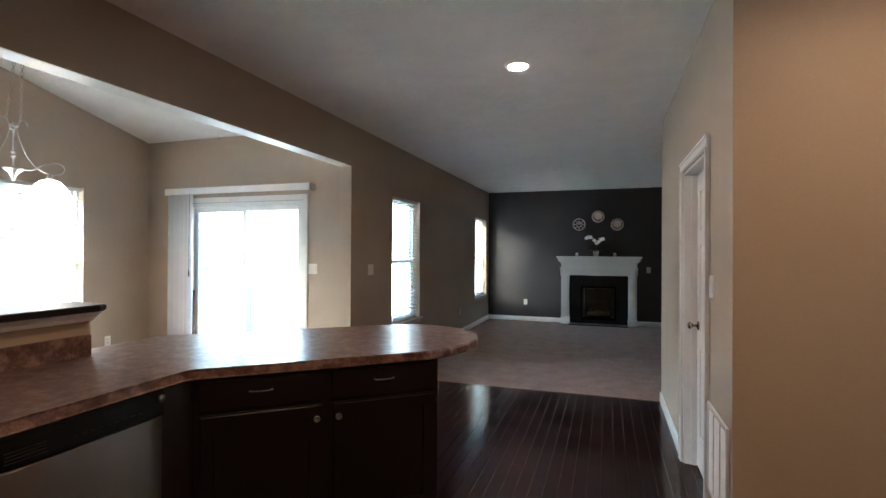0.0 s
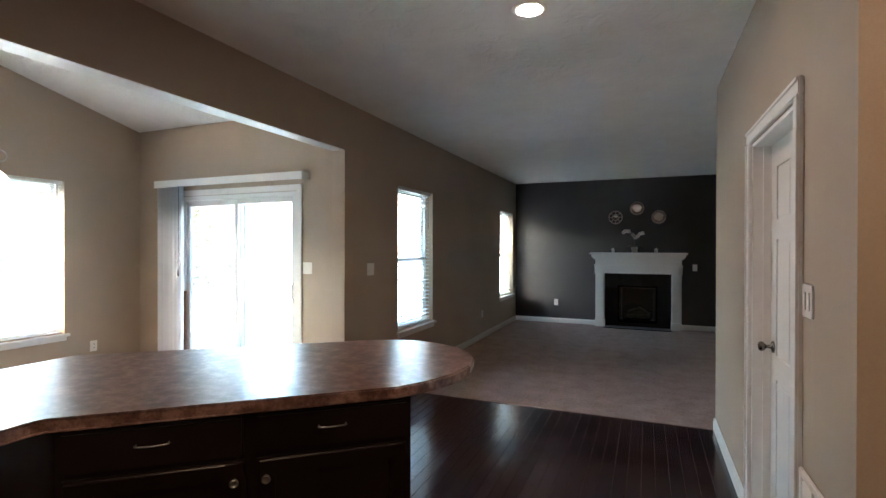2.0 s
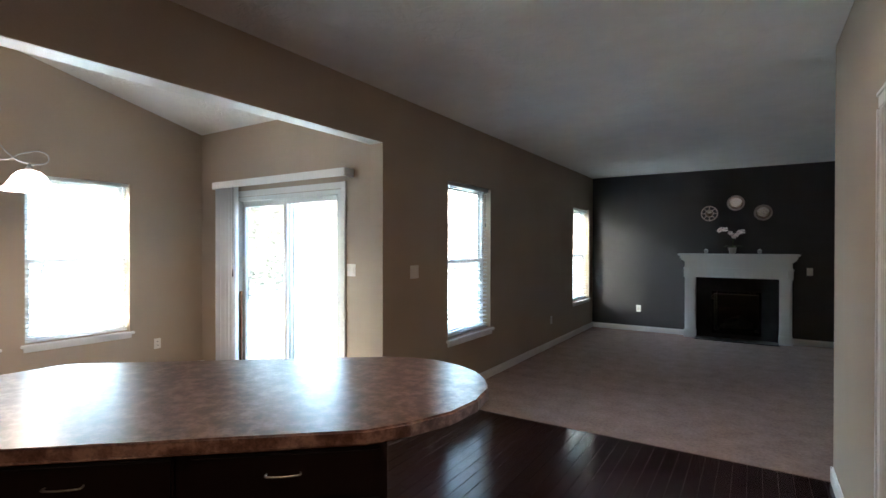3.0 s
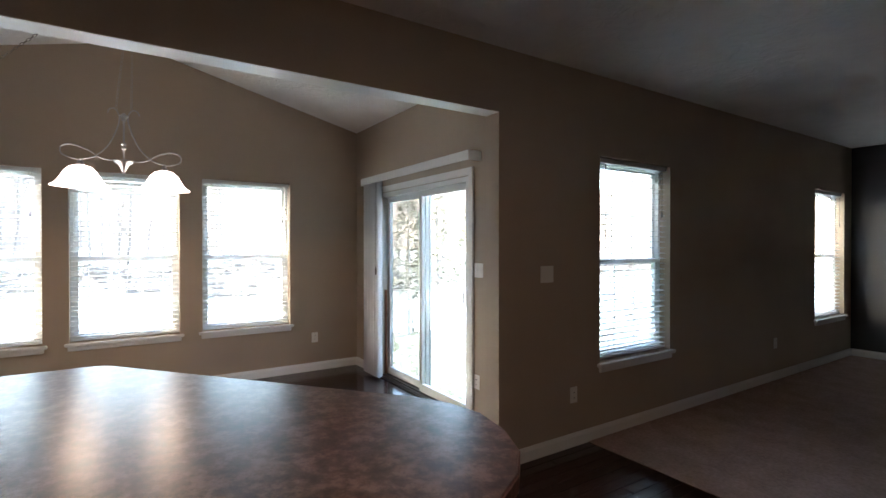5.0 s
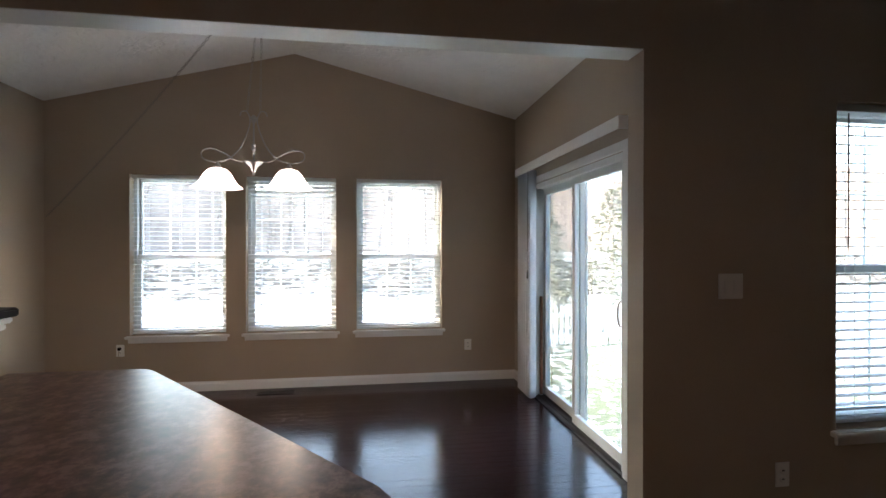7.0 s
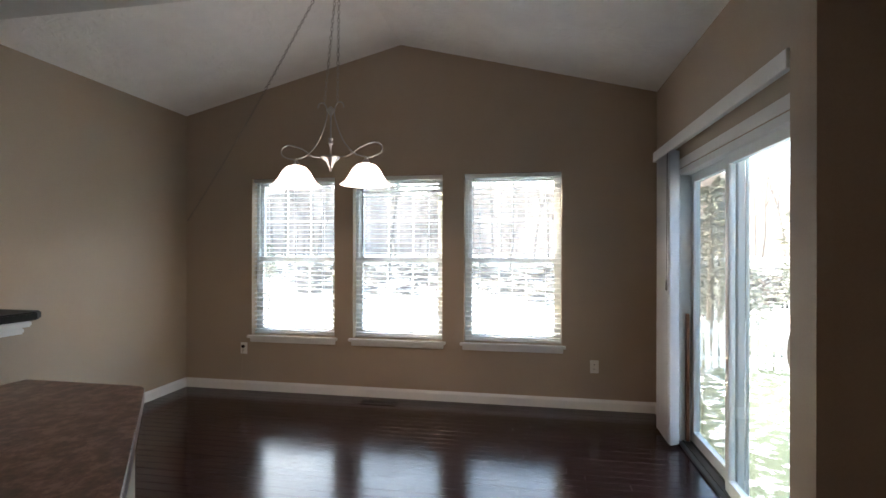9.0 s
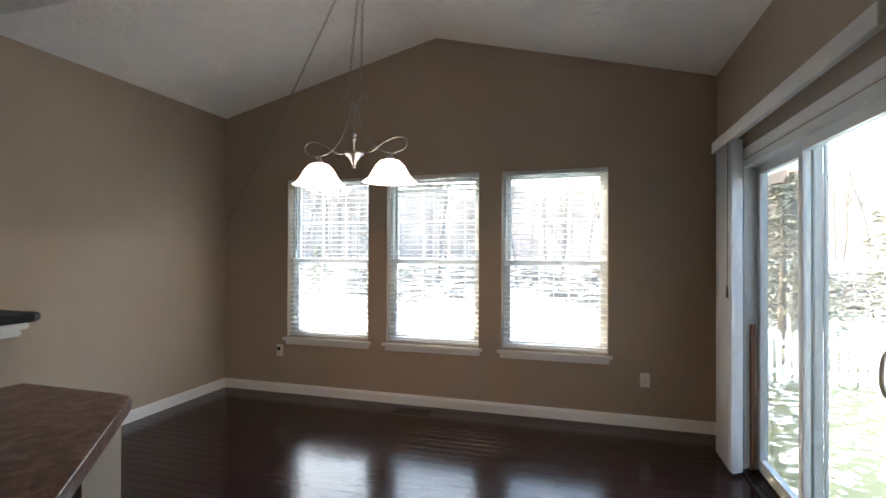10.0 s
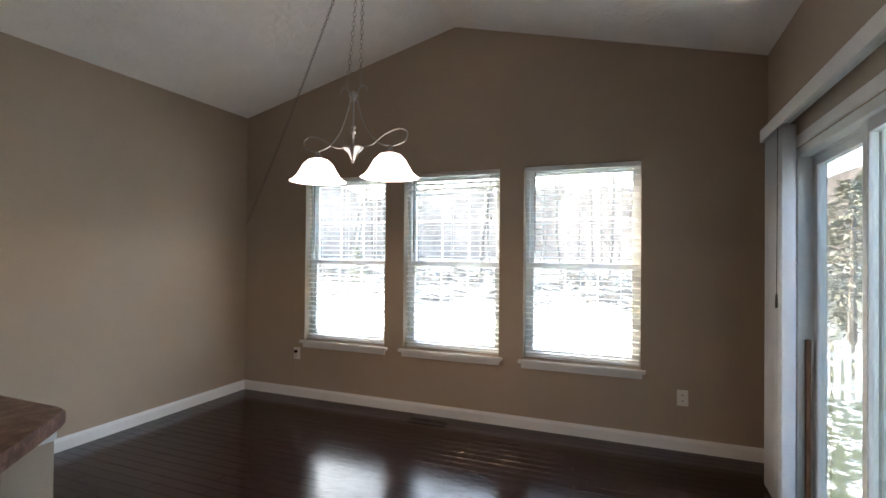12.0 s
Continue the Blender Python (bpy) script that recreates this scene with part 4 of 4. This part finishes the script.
# ---- fireplace ----
def fireplace():
    f = thing("fireplace", pose(-0.165, YF, 0.006), "white painted wooden mantelpiece around a black gas fireplace", "fireplace")
    w, o, oh, d = 0.722, 0.563, 0.985, 0.16
    for s in (-1, 1):
        bm = bmesh.new()
        x0, x1 = sorted((s * o, s * w))
        box(bm, x0, x1, -d, -0.001, 0, 1.12, 0.004)
        xm = (x0 + x1) / 2
        box(bm, xm - 0.052, xm - 0.040, -d - 0.014, -d, 0.14, 1.0, 0.002)
        box(bm, xm + 0.040, xm + 0.052, -d - 0.014, -d, 0.14, 1.0, 0.002)
        box(bm, xm - 0.012, xm + 0.012, -d - 0.008, -d, 0.14, 1.0, 0.003)
        part("pilaster", bm, WHITE, f)
        bm = bmesh.new()
        box(bm, x0 - 0.008, x1 + 0.008, -d - 0.018, -0.001, 0, 0.13, 0.004)
        part("plinth", bm, WHITE, f)
        bm = bmesh.new()
        prof = [(0, 0), (-0.018, 0.0), (-0.022, 0.04), (-0.045, 0.10), (-0.055, 0.16), (0, 0.16)]
        xx = tuple(sorted((s * (w - 0.050), s * (w + 0.012))))
        rows = [[bm.verts.new((x, -d - 0.001 + y, 0.98 + z)) for y, z in prof] for x in xx]
        for i in range(6):
            bm.faces.new((rows[0][i], rows[0][(i + 1) % 6], rows[1][(i + 1) % 6], rows[1][i]))
        bm.faces.new(rows[0]), bm.faces.new(rows[1][::-1])
        part("corbel", bm, WHITE, f)
    bm = bmesh.new()
    box(bm, -o, o, -d, -0.001, oh, 1.12)
    box(bm, -o, o, -d - 0.016, -d, oh + 0.002, oh + 0.022, 0.003)
    box(bm, -o, o, -d - 0.008, -d, oh + 0.022, oh + 0.034, 0.002)
    part("header", bm, WHITE, f)
    bm = bmesh.new()
    for e, z0, z1 in ((0.024, 1.1205, 1.138), (0.012, 1.138, 1.150), (0.002, 1.150, 1.238), (0.016, 1.238, 1.250), (0.030, 1.250, 1.262), (0.050, 1.262, 1.290), (0.066, 1.290, 1.3325)):
        box(bm, -w - e, w + e, -d - e, -0.001, z0, z1, 0.002)
    part("crown_moulding", bm, WHITE, f)
    part("mantel_shelf", block(-0.818, 0.818, -d - 0.10, -0.001, 1.333, 1.366, 0.008), WHITE, f)
    bm = bmesh.new()
    t = 0.06
    box(bm, -o, -0.335, -t, -0.001, 0, oh), box(bm, 0.335, o, -t, -0.001, 0, oh)
    box(bm, -0.335, 0.335, -t, -0.001, 0.76, oh), box(bm, -0.335, 0.335, -t, -0.001, 0, 0.085)
    part("black_facing", bm, MARBLE, f, "glossy black stone facing")
    bm = bmesh.new()
    ring(bm, 0.67, 0.085, 0.76, -0.072, -0.062, 0.03, 0.05, x0=-0.335)
    for k in range(5):
        box(bm, -0.30, 0.30, -0.078, -0.072, 0.092 + 0.008 * k, 0.095 + 0.008 * k)
    part("metal_frame", bm, BLACK, f)
    bm = bmesh.new()
    x, y0, y1, z0, z1 = 0.30, -0.05, 0.42, 0.09, 0.715
    box(bm, -x, x, y1, y1 + 0.02, z0, z1), box(bm, -x, -x + 0.02, y0, y1, z0, z1), box(bm, x - 0.02, x, y0, y1, z0, z1)
    box(bm, -x, x, y0, y1, z0, z0 + 0.02), box(bm, -x, x, y0, y1, z1 - 0.02, z1)
    part("firebox", bm, SOOT, f)
    part("glass_front", block(-0.305, 0.305, -0.066, -0.062, 0.13, 0.735), GLASS, f)
    rng = random.Random(4)
    for a, b, r in (((-0.22, 0.12, 0.18), (0.20, 0.16, 0.19), 0.045), ((-0.18, 0.24, 0.22), (0.22, 0.22, 0.21), 0.05), ((-0.16, 0.10, 0.25), (0.02, 0.24, 0.32), 0.035), ((0.17, 0.09, 0.25), (0.02, 0.26, 0.33), 0.033)):
        bm = bmesh.new()
        a, b = Vector(a), Vector(b)
        tube(bm, [a.lerp(b, k / 6) + Vector((0, 0, rng.uniform(-0.01, 0.01))) for k in range(7)], r, 10, r * 0.85)
        part("log", bm, LOG, f, "grey ceramic gas log", True)
    bm = bmesh.new()
    for xx in (-0.2, -0.1, 0.0, 0.1, 0.2):
        box(bm, xx - 0.006, xx + 0.006, 0.05, 0.30, 0.125, 0.135)
    box(bm, -0.24, 0.24, 0.05, 0.06, 0.117, 0.16)
    part("grate", bm, BLACK, f)
    part("hearth", block(-o, o, -d - 0.16, -0.001 - t, 0.0, 0.016, 0.004), MARBLE, f, "black stone hearth strip")


fireplace()

MZ = 0.006 + 1.366


def candle(x, label):
    c = thing("candle_holder", pose(x, YF - 0.13, MZ), label, "candle holder", "candle holders on the mantel")
    bm = bmesh.new()
    lathe(bm, [(0.026, 0), (0.028, 0.004), (0.024, 0.01), (0.030, 0.035), (0.032, 0.06), (0.029, 0.06), (0.026, 0.04), (0.02, 0.03)], 20)
    part("cup", bm, NICKEL, c, "", True)
    bm = bmesh.new()
    lathe(bm, [(0.021, 0.030), (0.022, 0.068), (0.012, 0.071), (0.002, 0.078)], 16)
    part("candle", bm, PETAL, c, "short white candle", True)


candle(-0.58, "small silver candle holder with a white candle on the mantel")
candle(0.145, "small silver candle holder with a white candle on the mantel")


def orchid():
    o = thing("potted_orchid", pose(-0.215, YF - 0.13, MZ), "white orchid in a small grey ceramic pot on the mantel", "potted plant")
    bm = bmesh.new()
    lathe(bm, [(0.040, 0), (0.044, 0.004), (0.056, 0.085), (0.060, 0.100), (0.055, 0.100), (0.050, 0.085)], 24)
    part("pot", bm, CERAMIC, o, "", True)
    rng = random.Random(2)
    lines = [[(0, 0, 0.09), (0.005, 0, 0.22), (-0.02, 0, 0.34), (-0.09, -0.01, 0.385), (-0.16, -0.02, 0.385), (-0.19, -0.02, 0.36)],
             [(0.005, 0, 0.09), (0.012, 0, 0.20), (0.03, 0, 0.29), (0.09, -0.01, 0.34), (0.15, -0.02, 0.35)]]
    bm = bmesh.new()
    for ln in lines:
        tube(bm, smooth_path(ln), 0.003, 6)
    part("stem", bm, STEM, o, "", True)
    bm = bmesh.new()
    for a in range(5):
        u = a * 1.25
        d = Vector((math.cos(u), math.sin(u), 0))
        sd = Vector((-d.y, d.x, 0))
        pts = [(0.0, 0.09, 0.012), (0.05, 0.125, 0.022), (0.10, 0.13, 0.016), (0.14, 0.11, 0.002)]
        prev = None
        for r, z, wd in pts:
            row = [bm.verts.new(d * r + sd * wd + Vector((0, 0, z))), bm.verts.new(d * r + Vector((0, 0, z - 0.006))), bm.verts.new(d * r - sd * wd + Vector((0, 0, z)))]
            if prev:
                bm.faces.new((prev[0], row[0], row[1], prev[1])), bm.faces.new((prev[1], row[1], row[2], prev[2]))
            prev = row
    part("leaves", bm, STEM, o, "dark green strap leaves", True)
    spots = [smooth_path(ln, 5)[k] for ln in lines for k in (15, 17, 19, 21, 23) if k < len(smooth_path(ln, 5))]
    spots += [Vector((-0.03, 0, 0.33)), Vector((0.02, -0.01, 0.27)), Vector((0.06, -0.02, 0.30)), Vector((-0.01, -0.02, 0.30))]
    for s in spots:
        bm = bmesh.new()
        for k in range(5):
            u = 2 * math.pi * k / 5 + rng.uniform(0, 1)
            d = Vector((math.cos(u), rng.uniform(-0.3, 0.3), math.sin(u)))
            sd = Vector((-d.z, 0, d.x))
            c0 = bm.verts.new(s)
            a = bm.verts.new(s + d * 0.022 + sd * 0.016 + Vector((0, -0.004, 0)))
            b = bm.verts.new(s + d * 0.040 + Vector((0, -0.008, 0)))
            c = bm.verts.new(s + d * 0.022 - sd * 0.016 + Vector((0, -0.004, 0)))
            bm.faces.new((c0, a, b, c))
        part("blossom", bm, PETAL, o)


orchid()


def wall_dish(x, z, kind, label):
    p = thing("wall_plate", pose(x, YF - 0.002, z, 90, 0, 0), label, "decorative plate", "decorative plates over the fireplace")
    n = 36
    bm = bmesh.new()
    if kind == "ring":
        for r0, r1, h0 in ((0.125, 0.108, 0.014), (0.062, 0.050, 0.016)):
            rings = [[bm.verts.new((r * math.cos(2 * math.pi * i / n), r * math.sin(2 * math.pi * i / n), z_)) for i in range(n)] for r, z_ in ((r0, 0), (r0, h0), (r1, h0), (r1, 0))]
            for a, b in zip(rings, rings[1:] + rings[:1]):
                for i in range(n):
                    bm.faces.new((a[i], a[(i + 1) % n], b[(i + 1) % n], b[i]))
        part("rim", bm, DISH, p, "", True)
        for k in range(8):
            bm = bmesh.new()
            u = 2 * math.pi * k / 8
            tube(bm, [(0.060 * math.cos(u), 0.060 * math.sin(u), 0.008), (0.110 * math.cos(u), 0.110 * math.sin(u), 0.008)], 0.007, 6)
            part("spoke", bm, DISH, p)
        bm = bmesh.new()
        lathe(bm, [(0.052, 0.002), (0.052, 0.006), (0.050, 0.008)], 24)
        part("mirror", bm, MIRROR, p, "small round mirror", True)
    else:
        rings = [[bm.verts.new((r * math.cos(2 * math.pi * i / n), r * math.sin(2 * math.pi * i / n), z_)) for i in range(n)] for r, z_ in ((0.122, 0), (0.124, 0.016), (0.116, 0.020), (0.098, 0.010), (0.098, 0))]
        for a, b in zip(rings, rings[1:] + rings[:1]):
            for i in range(n):
                bm.faces.new((a[i], a[(i + 1) % n], b[(i + 1) % n], b[i]))
        part("rim", bm, DISH, p, "", True)
        bm = bmesh.new()
        lathe(bm, [(0.098, 0.002), (0.097, 0.006), (0.060, 0.006), (0.02, 0.006)], 36)
        part("centre", bm, MIRROR if kind == "mirror" else DISH, p, "polished centre", True)


wall_dish(-0.545, 2.025, "ring", "round openwork metal plate with spokes on the charcoal wall")
wall_dish(-0.175, 2.18, "mirror", "rose-grey rimmed mirror plate, highest of three, on charcoal wall")
wall_dish(0.19, 2.015, "mirror", "round rose-grey framed mirror plate on the charcoal wall")

# ---- outside ----
bm = bmesh.new()
N = 60
grid = {}
def gcoord(k):
    s = (k - N / 2) / (N / 2)
    return math.copysign(abs(s) ** 2.6 * 600 + abs(s) * 20, s)
for i in range(N + 1):
    for j in range(N + 1):
        x, y = gcoord(i) - 8, gcoord(j) + 6
        dist = max(0.0, -x - 12)
        z = GZ + min(dist * 0.035, 1.4) + (noise.noise(Vector((x * 0.25, y * 0.25, 0))) * 0.08 if x < -7 else 0)
        if -6.5 < x < 5:
            z = GZ
        grid[i, j] = bm.verts.new((x, y, z))
for i in range(N):
    for j in range(N):
        bm.faces.new((grid[i, j], grid[i + 1, j], grid[i + 1, j + 1], grid[i, j + 1]))
structure("ground", bm, SNOW, "lawn under thin patchy snow", "ground", True)
bm = bmesh.new()
box(bm, XN - T + 0.005, XL, YW - T + 0.005, YS + T - 0.005, GZ - 0.1, -0.201)
box(bm, XL + 0.001, XE + T, YB - T, YF + T, GZ - 0.1, -0.201)
box(bm, XL - TL + 0.005, XL, YS + T, YF + T, GZ - 0.1, -0.201)
structure("foundation", bm, SIDING, "house foundation wall", "foundation")
bm = bmesh.new()
box(bm, XN - T - 0.02, XN - T - 0.002, YW - T, YS + T, -0.2, -0.001)
structure("skirt_board", bm, SIDING, "exterior siding skirt", "siding")


def fence(place, length, label):
    f = thing("picket_fence", place, label, "fence")
    n = int(length / 0.132)
    bm = bmesh.new()
    prism(bm, [(0, 0), (0.074, 0), (0.074, 0.018), (0, 0.018)], 0.04, 0.86)
    tip = [v for v in bm.verts if v.co.z > 0.5]
    p1, p2 = bm.verts.new((0.037, 0, 0.93)), bm.verts.new((0.037, 0.018, 0.93))
    t = {(round(v.co.x, 3), round(v.co.y, 3)): v for v in tip}
    bm.faces.new((t[0, 0], t[0.074, 0], p1)), bm.faces.new((t[0, 0.018], p2, t[0.074, 0.018]))
    bm.faces.new((t[0, 0], p1, p2, t[0, 0.018])), bm.faces.new((t[0.074, 0], t[0.074, 0.018], p2, p1))
    me = mesh_of("picket", bm, FENCE)
    for k in range(n):
        s = new("picket", me)
        s.parent = f
        s.matrix_basis = pose(k * 0.132, 0, 0)
    for z in (0.18, 0.66):
        part("rail", block(0, length, 0.018, 0.05, z, z + 0.08), FENCE, f)
    pm = mesh_of("post", block(-0.05, 0.05, -0.02, 0.08, 0, 1.0, 0.006), FENCE)
    for k in range(int(length / 2.4) + 1):
        s = new("post", pm)
        s.parent = f
        s.matrix_basis = pose(min(k * 2.4, length), 0.0, 0)


fence(pose(-10.85, -4, GZ, 0, 0, 90), 20.4, "white vinyl picket fence along the back of the yard")


# bare trees
def bare_tree(seed, height, place, label):
    rng = random.Random(seed)
    t = thing("bare_tree", place, label, "tree", "bare trees behind the fence")
    trunk, limbs = bmesh.new(), bmesh.new()
    def grow(bm, p, d, length, r, depth):
        pts, q = [p.copy()], p.copy()
        for k in range(4):
            d = (d + Vector((rng.uniform(-0.12, 0.12), rng.uniform(-0.12, 0.12), 0.03))).normalized()
            q = q + d * (length / 4)
            pts.append(q.copy())
        tube(bm, pts, r, 6 if depth == 0 else 4 if depth == 1 else 3, r * 0.45)
        if depth < 3:
            for k in range(7 if depth == 0 else 5 if depth == 1 else 3):
                f = rng.uniform(0.3, 1.0)
                base = pts[min(4, int(f * 4))]
                u = rng.uniform(0, 2 * math.pi)
                side = Vector((math.cos(u), math.sin(u), rng.uniform(0.4, 1.2))).normalized()
                grow(limbs, base, (d * 0.5 + side).normalized(), length * rng.uniform(0.35, 0.55), r * 0.38, depth + 1)
    grow(trunk, Vector((0, 0, -0.2)), Vector((0, 0, 1)), height, height * 0.011, 0)
    part("trunk", trunk, BRANCH, t)
    part("branches", limbs, BRANCH, t)
    return t


def ground_z(x):
    return GZ + min(max(0.0, -x - 12) * 0.035, 1.4)


rng = random.Random(11)
seeds = [bare_tree(s, h, pose(x, y, ground_z(x)), "tall leafless tree standing in snow behind the fence") for s, h, x, y in ((1, 9, -29, 4.5), (2, 11, -24, 11), (3, 8, -16.5, 15), (5, 10, -27, -2))]
for k in range(64):
    x, y = rng.uniform(-64, -36), rng.uniform(-26, 50)
    copy_thing(seeds[k % 4], pose(x, y, ground_z(x), 0, 0, rng.uniform(0, 360)) @ Matrix.Scale(1, 4))


def evergreen(seed, h, r, place, label):
    rng = random.Random(seed)
    t = thing("evergreen_tree", place, label, "tree", "evergreens behind the fence")
    bm = bmesh.new()
    tube(bm, [(0, 0, -0.1), (0.03, 0, h * 0.5), (0, 0.02, h * 0.97)], 0.10, 7, 0.015)
    part("trunk", bm, BARK, t)
    bm = bmesh.new()
    for k in range(1500):
        z = h * (0.06 + 0.94 * rng.random() ** 1.25)
        u = rng.uniform(0, 2 * math.pi)
        lump = 1 + 0.28 * math.sin(3 * u + z * 2.1) + 0.18 * math.sin(7 * u - z * 3)
        rad = r * (1 - z / h) ** 0.8 * lump * rng.uniform(0.45, 1.0)
        c = Vector((rad * math.cos(u), rad * math.sin(u), z))
        d = Vector((math.cos(u), math.sin(u), rng.uniform(-0.5, 0.4))).normalized() * rng.uniform(0.14, 0.26)
        s = Vector((-math.sin(u), math.cos(u), rng.uniform(-0.6, 0.6))).normalized() * rng.uniform(0.03, 0.07)
        a = [bm.verts.new(c - s), bm.verts.new(c + d * 0.6 - s * 0.8 - Vector((0, 0, 0.02))), bm.verts.new(c + d), bm.verts.new(c + d * 0.5 + s)]
        bm.faces.new(a)
    part("foliage", bm, NEEDLE, t)
    return t


e1 = evergreen(7, 4.6, 1.15, pose(-12.3, 12.2, ground_z(-12.3)), "olive green evergreen just behind the fence")
e2 = evergreen(8, 3.6, 1.3, pose(-12.6, 9.6, ground_z(-12.6)), "dark evergreen behind the fence, dusted with snow")
for x, y, k in ((-14.5, 15.5, 1.1), (-16, 11.0, 0.9), (-14.5, -2, 0.5), (-18, 19, 1.4), (-19, 15, 1.2)):
    c = copy_thing((e1, e2)[int(x) % 2], pose(x, y, ground_z(x), 0, 0, x * 40))
    c.scale = (k, k, k)

# low brush with snow between
bm = bmesh.new()
rng = random.Random(5)
for k in range(640):
    x, y = rng.uniform(-36, -19), rng.uniform(-22, 44)
    base = Vector((x, y, ground_z(x) - 0.02))
    wide, high = rng.uniform(0.5, 1.6), rng.uniform(0.3, 1.15)
    stem = base + Vector((0, 0, high))
    bm.faces.new((bm.verts.new(base - Vector((0.03, 0.03, 0))), bm.verts.new(base + Vector((0.03, 0.03, 0))), bm.verts.new(stem)))
    for j in range(16):
        u, f = rng.uniform(0, 2 * math.pi), rng.random()
        out = Vector((math.cos(u), math.sin(u), 0)) * wide * (1 - 0.4 * f)
        a = base + Vector((0, 0, high * f)) + out * rng.uniform(-0.3, 0.3)
        m2, e = a + out * 0.5 + Vector((0, 0, rng.uniform(0.02, 0.12))), a + out + Vector((0, 0, rng.uniform(-0.12, 0.08)))
        s = Vector((0, 0, rng.uniform(0.015, 0.05)))
        va, vb2, vc, vd = bm.verts.new(a - s * 0.4), bm.verts.new(m2 - s), bm.verts.new(e), bm.verts.new(m2 + s)
        bm.faces.new((va, vb2, vc, vd))
tagged(part("underbrush", bm, BRUSH), "bare twiggy underbrush standing in snow", "brush", kind="stuff")

bm = bmesh.new()
prev = None
for k in range(161):
    u = radians(20 + 320 * k / 160)
    r = 75
    x, y = -6 + r * math.cos(u), 6 + r * math.sin(u)
    top = 11.5 + 3.0 * noise.noise(Vector((k * 0.35, 0, 0))) + 1.2 * noise.noise(Vector((k * 1.7, 3, 0)))
    row = (bm.verts.new((x, y, GZ - 1)), bm.verts.new((x, y, top)))
    if prev:
        bm.faces.new((prev[0], row[0], row[1], prev[1]))
    prev = row
tagged(part("backdrop", bm, WOODS), "far grey-brown winter woods", "backdrop", kind="structure")

# ---- floor boards, last ----
BW = 0.083


def board_rows(x0, x1, y0, y1, rng):
    out = []
    n = math.ceil((x1 - x0) / BW - 1e-6)
    for i in range(n):
        a, b = x0 + i * BW, min(x0 + (i + 1) * BW, x1)
        y = y0 - rng.uniform(0, 0.9)
        while y < y1:
            e = y + rng.choice((0.55, 0.75, 0.95, 1.15))
            s, t = max(y, y0), min(e, y1)
            if y1 - t < 0.12:
                t = e = y1
            if t - s > 0.05:
                out.append((a, b, s, t))
            y = e
    return out


rng = random.Random(21)
boards = board_rows(XN, XL, YW, YS, rng)
main = board_rows(XL, XE, YB, YL, rng)
near = [b for b in main if b[0] > -1.2 and b[1] < 0.52 and b[3] > 4.9]
near = near[:110]
nook_near = [b for b in boards if b[3] > 3.0][:180]
keep = set(near + nook_near)


def board_mesh():
    bm = bmesh.new()
    g, c = 0.0011, 0.0010
    lo = [bm.verts.new((x, y, -0.0035)) for x, y in ((g, g), (BW - g, g), (BW - g, 1 - g), (g, 1 - g))]
    up = [bm.verts.new((x, y, -0.001)) for x, y in ((g, g), (BW - g, g), (BW - g, 1 - g), (g, 1 - g))]
    hi = [bm.verts.new((x, y, 0.0)) for x, y in ((g + c, g + c), (BW - g - c, g + c), (BW - g - c, 1 - g - c), (g + c, 1 - g - c))]
    for a, b in ((lo, up), (up, hi)):
        for i in range(4):
            bm.faces.new((a[i], a[(i + 1) % 4], b[(i + 1) % 4], b[i]))
    bm.faces.new(hi)
    return mesh_of("floor_board", bm, OAK)


bmx = board_mesh()
base = bpy.data.objects["floor_base"]
for a, b, s, t in near + nook_near:
    ob = new("floor_board", bmx)
    ob.parent = base
    ob.matrix_basis = Matrix.LocRotScale((a, s, 0), None, ((b - a) / BW, t - s, 1))
verts, faces = [], []
for a, b, s, t in [q for q in boards + main if q not in keep]:
    g, c, k = 0.0011, 0.0010, len(verts)
    verts += [(a + g, s + g, -0.0035), (b - g, s + g, -0.0035), (b - g, t - g, -0.0035), (a + g, t - g, -0.0035),
              (a + g, s + g, -0.001), (b - g, s + g, -0.001), (b - g, t - g, -0.001), (a + g, t - g, -0.001),
              (a + g + c, s + g + c, 0), (b - g - c, s + g + c, 0), (b - g - c, t - g - c, 0), (a + g + c, t - g - c, 0)]
    for o in (0, 4):
        faces += [(k + o + i, k + o + (i + 1) % 4, k + o + 4 + (i + 1) % 4, k + o + 4 + i) for i in range(4)]
    faces.append((k + 8, k + 9, k + 10, k + 11))
me = bpy.data.meshes.new("floor_boards")
me.from_pydata(verts, [], faces)
me.materials.append(OAK)
rest = tagged(new("floor_boards", me), "dark stained narrow hardwood boards", "floor", kind="stuff")
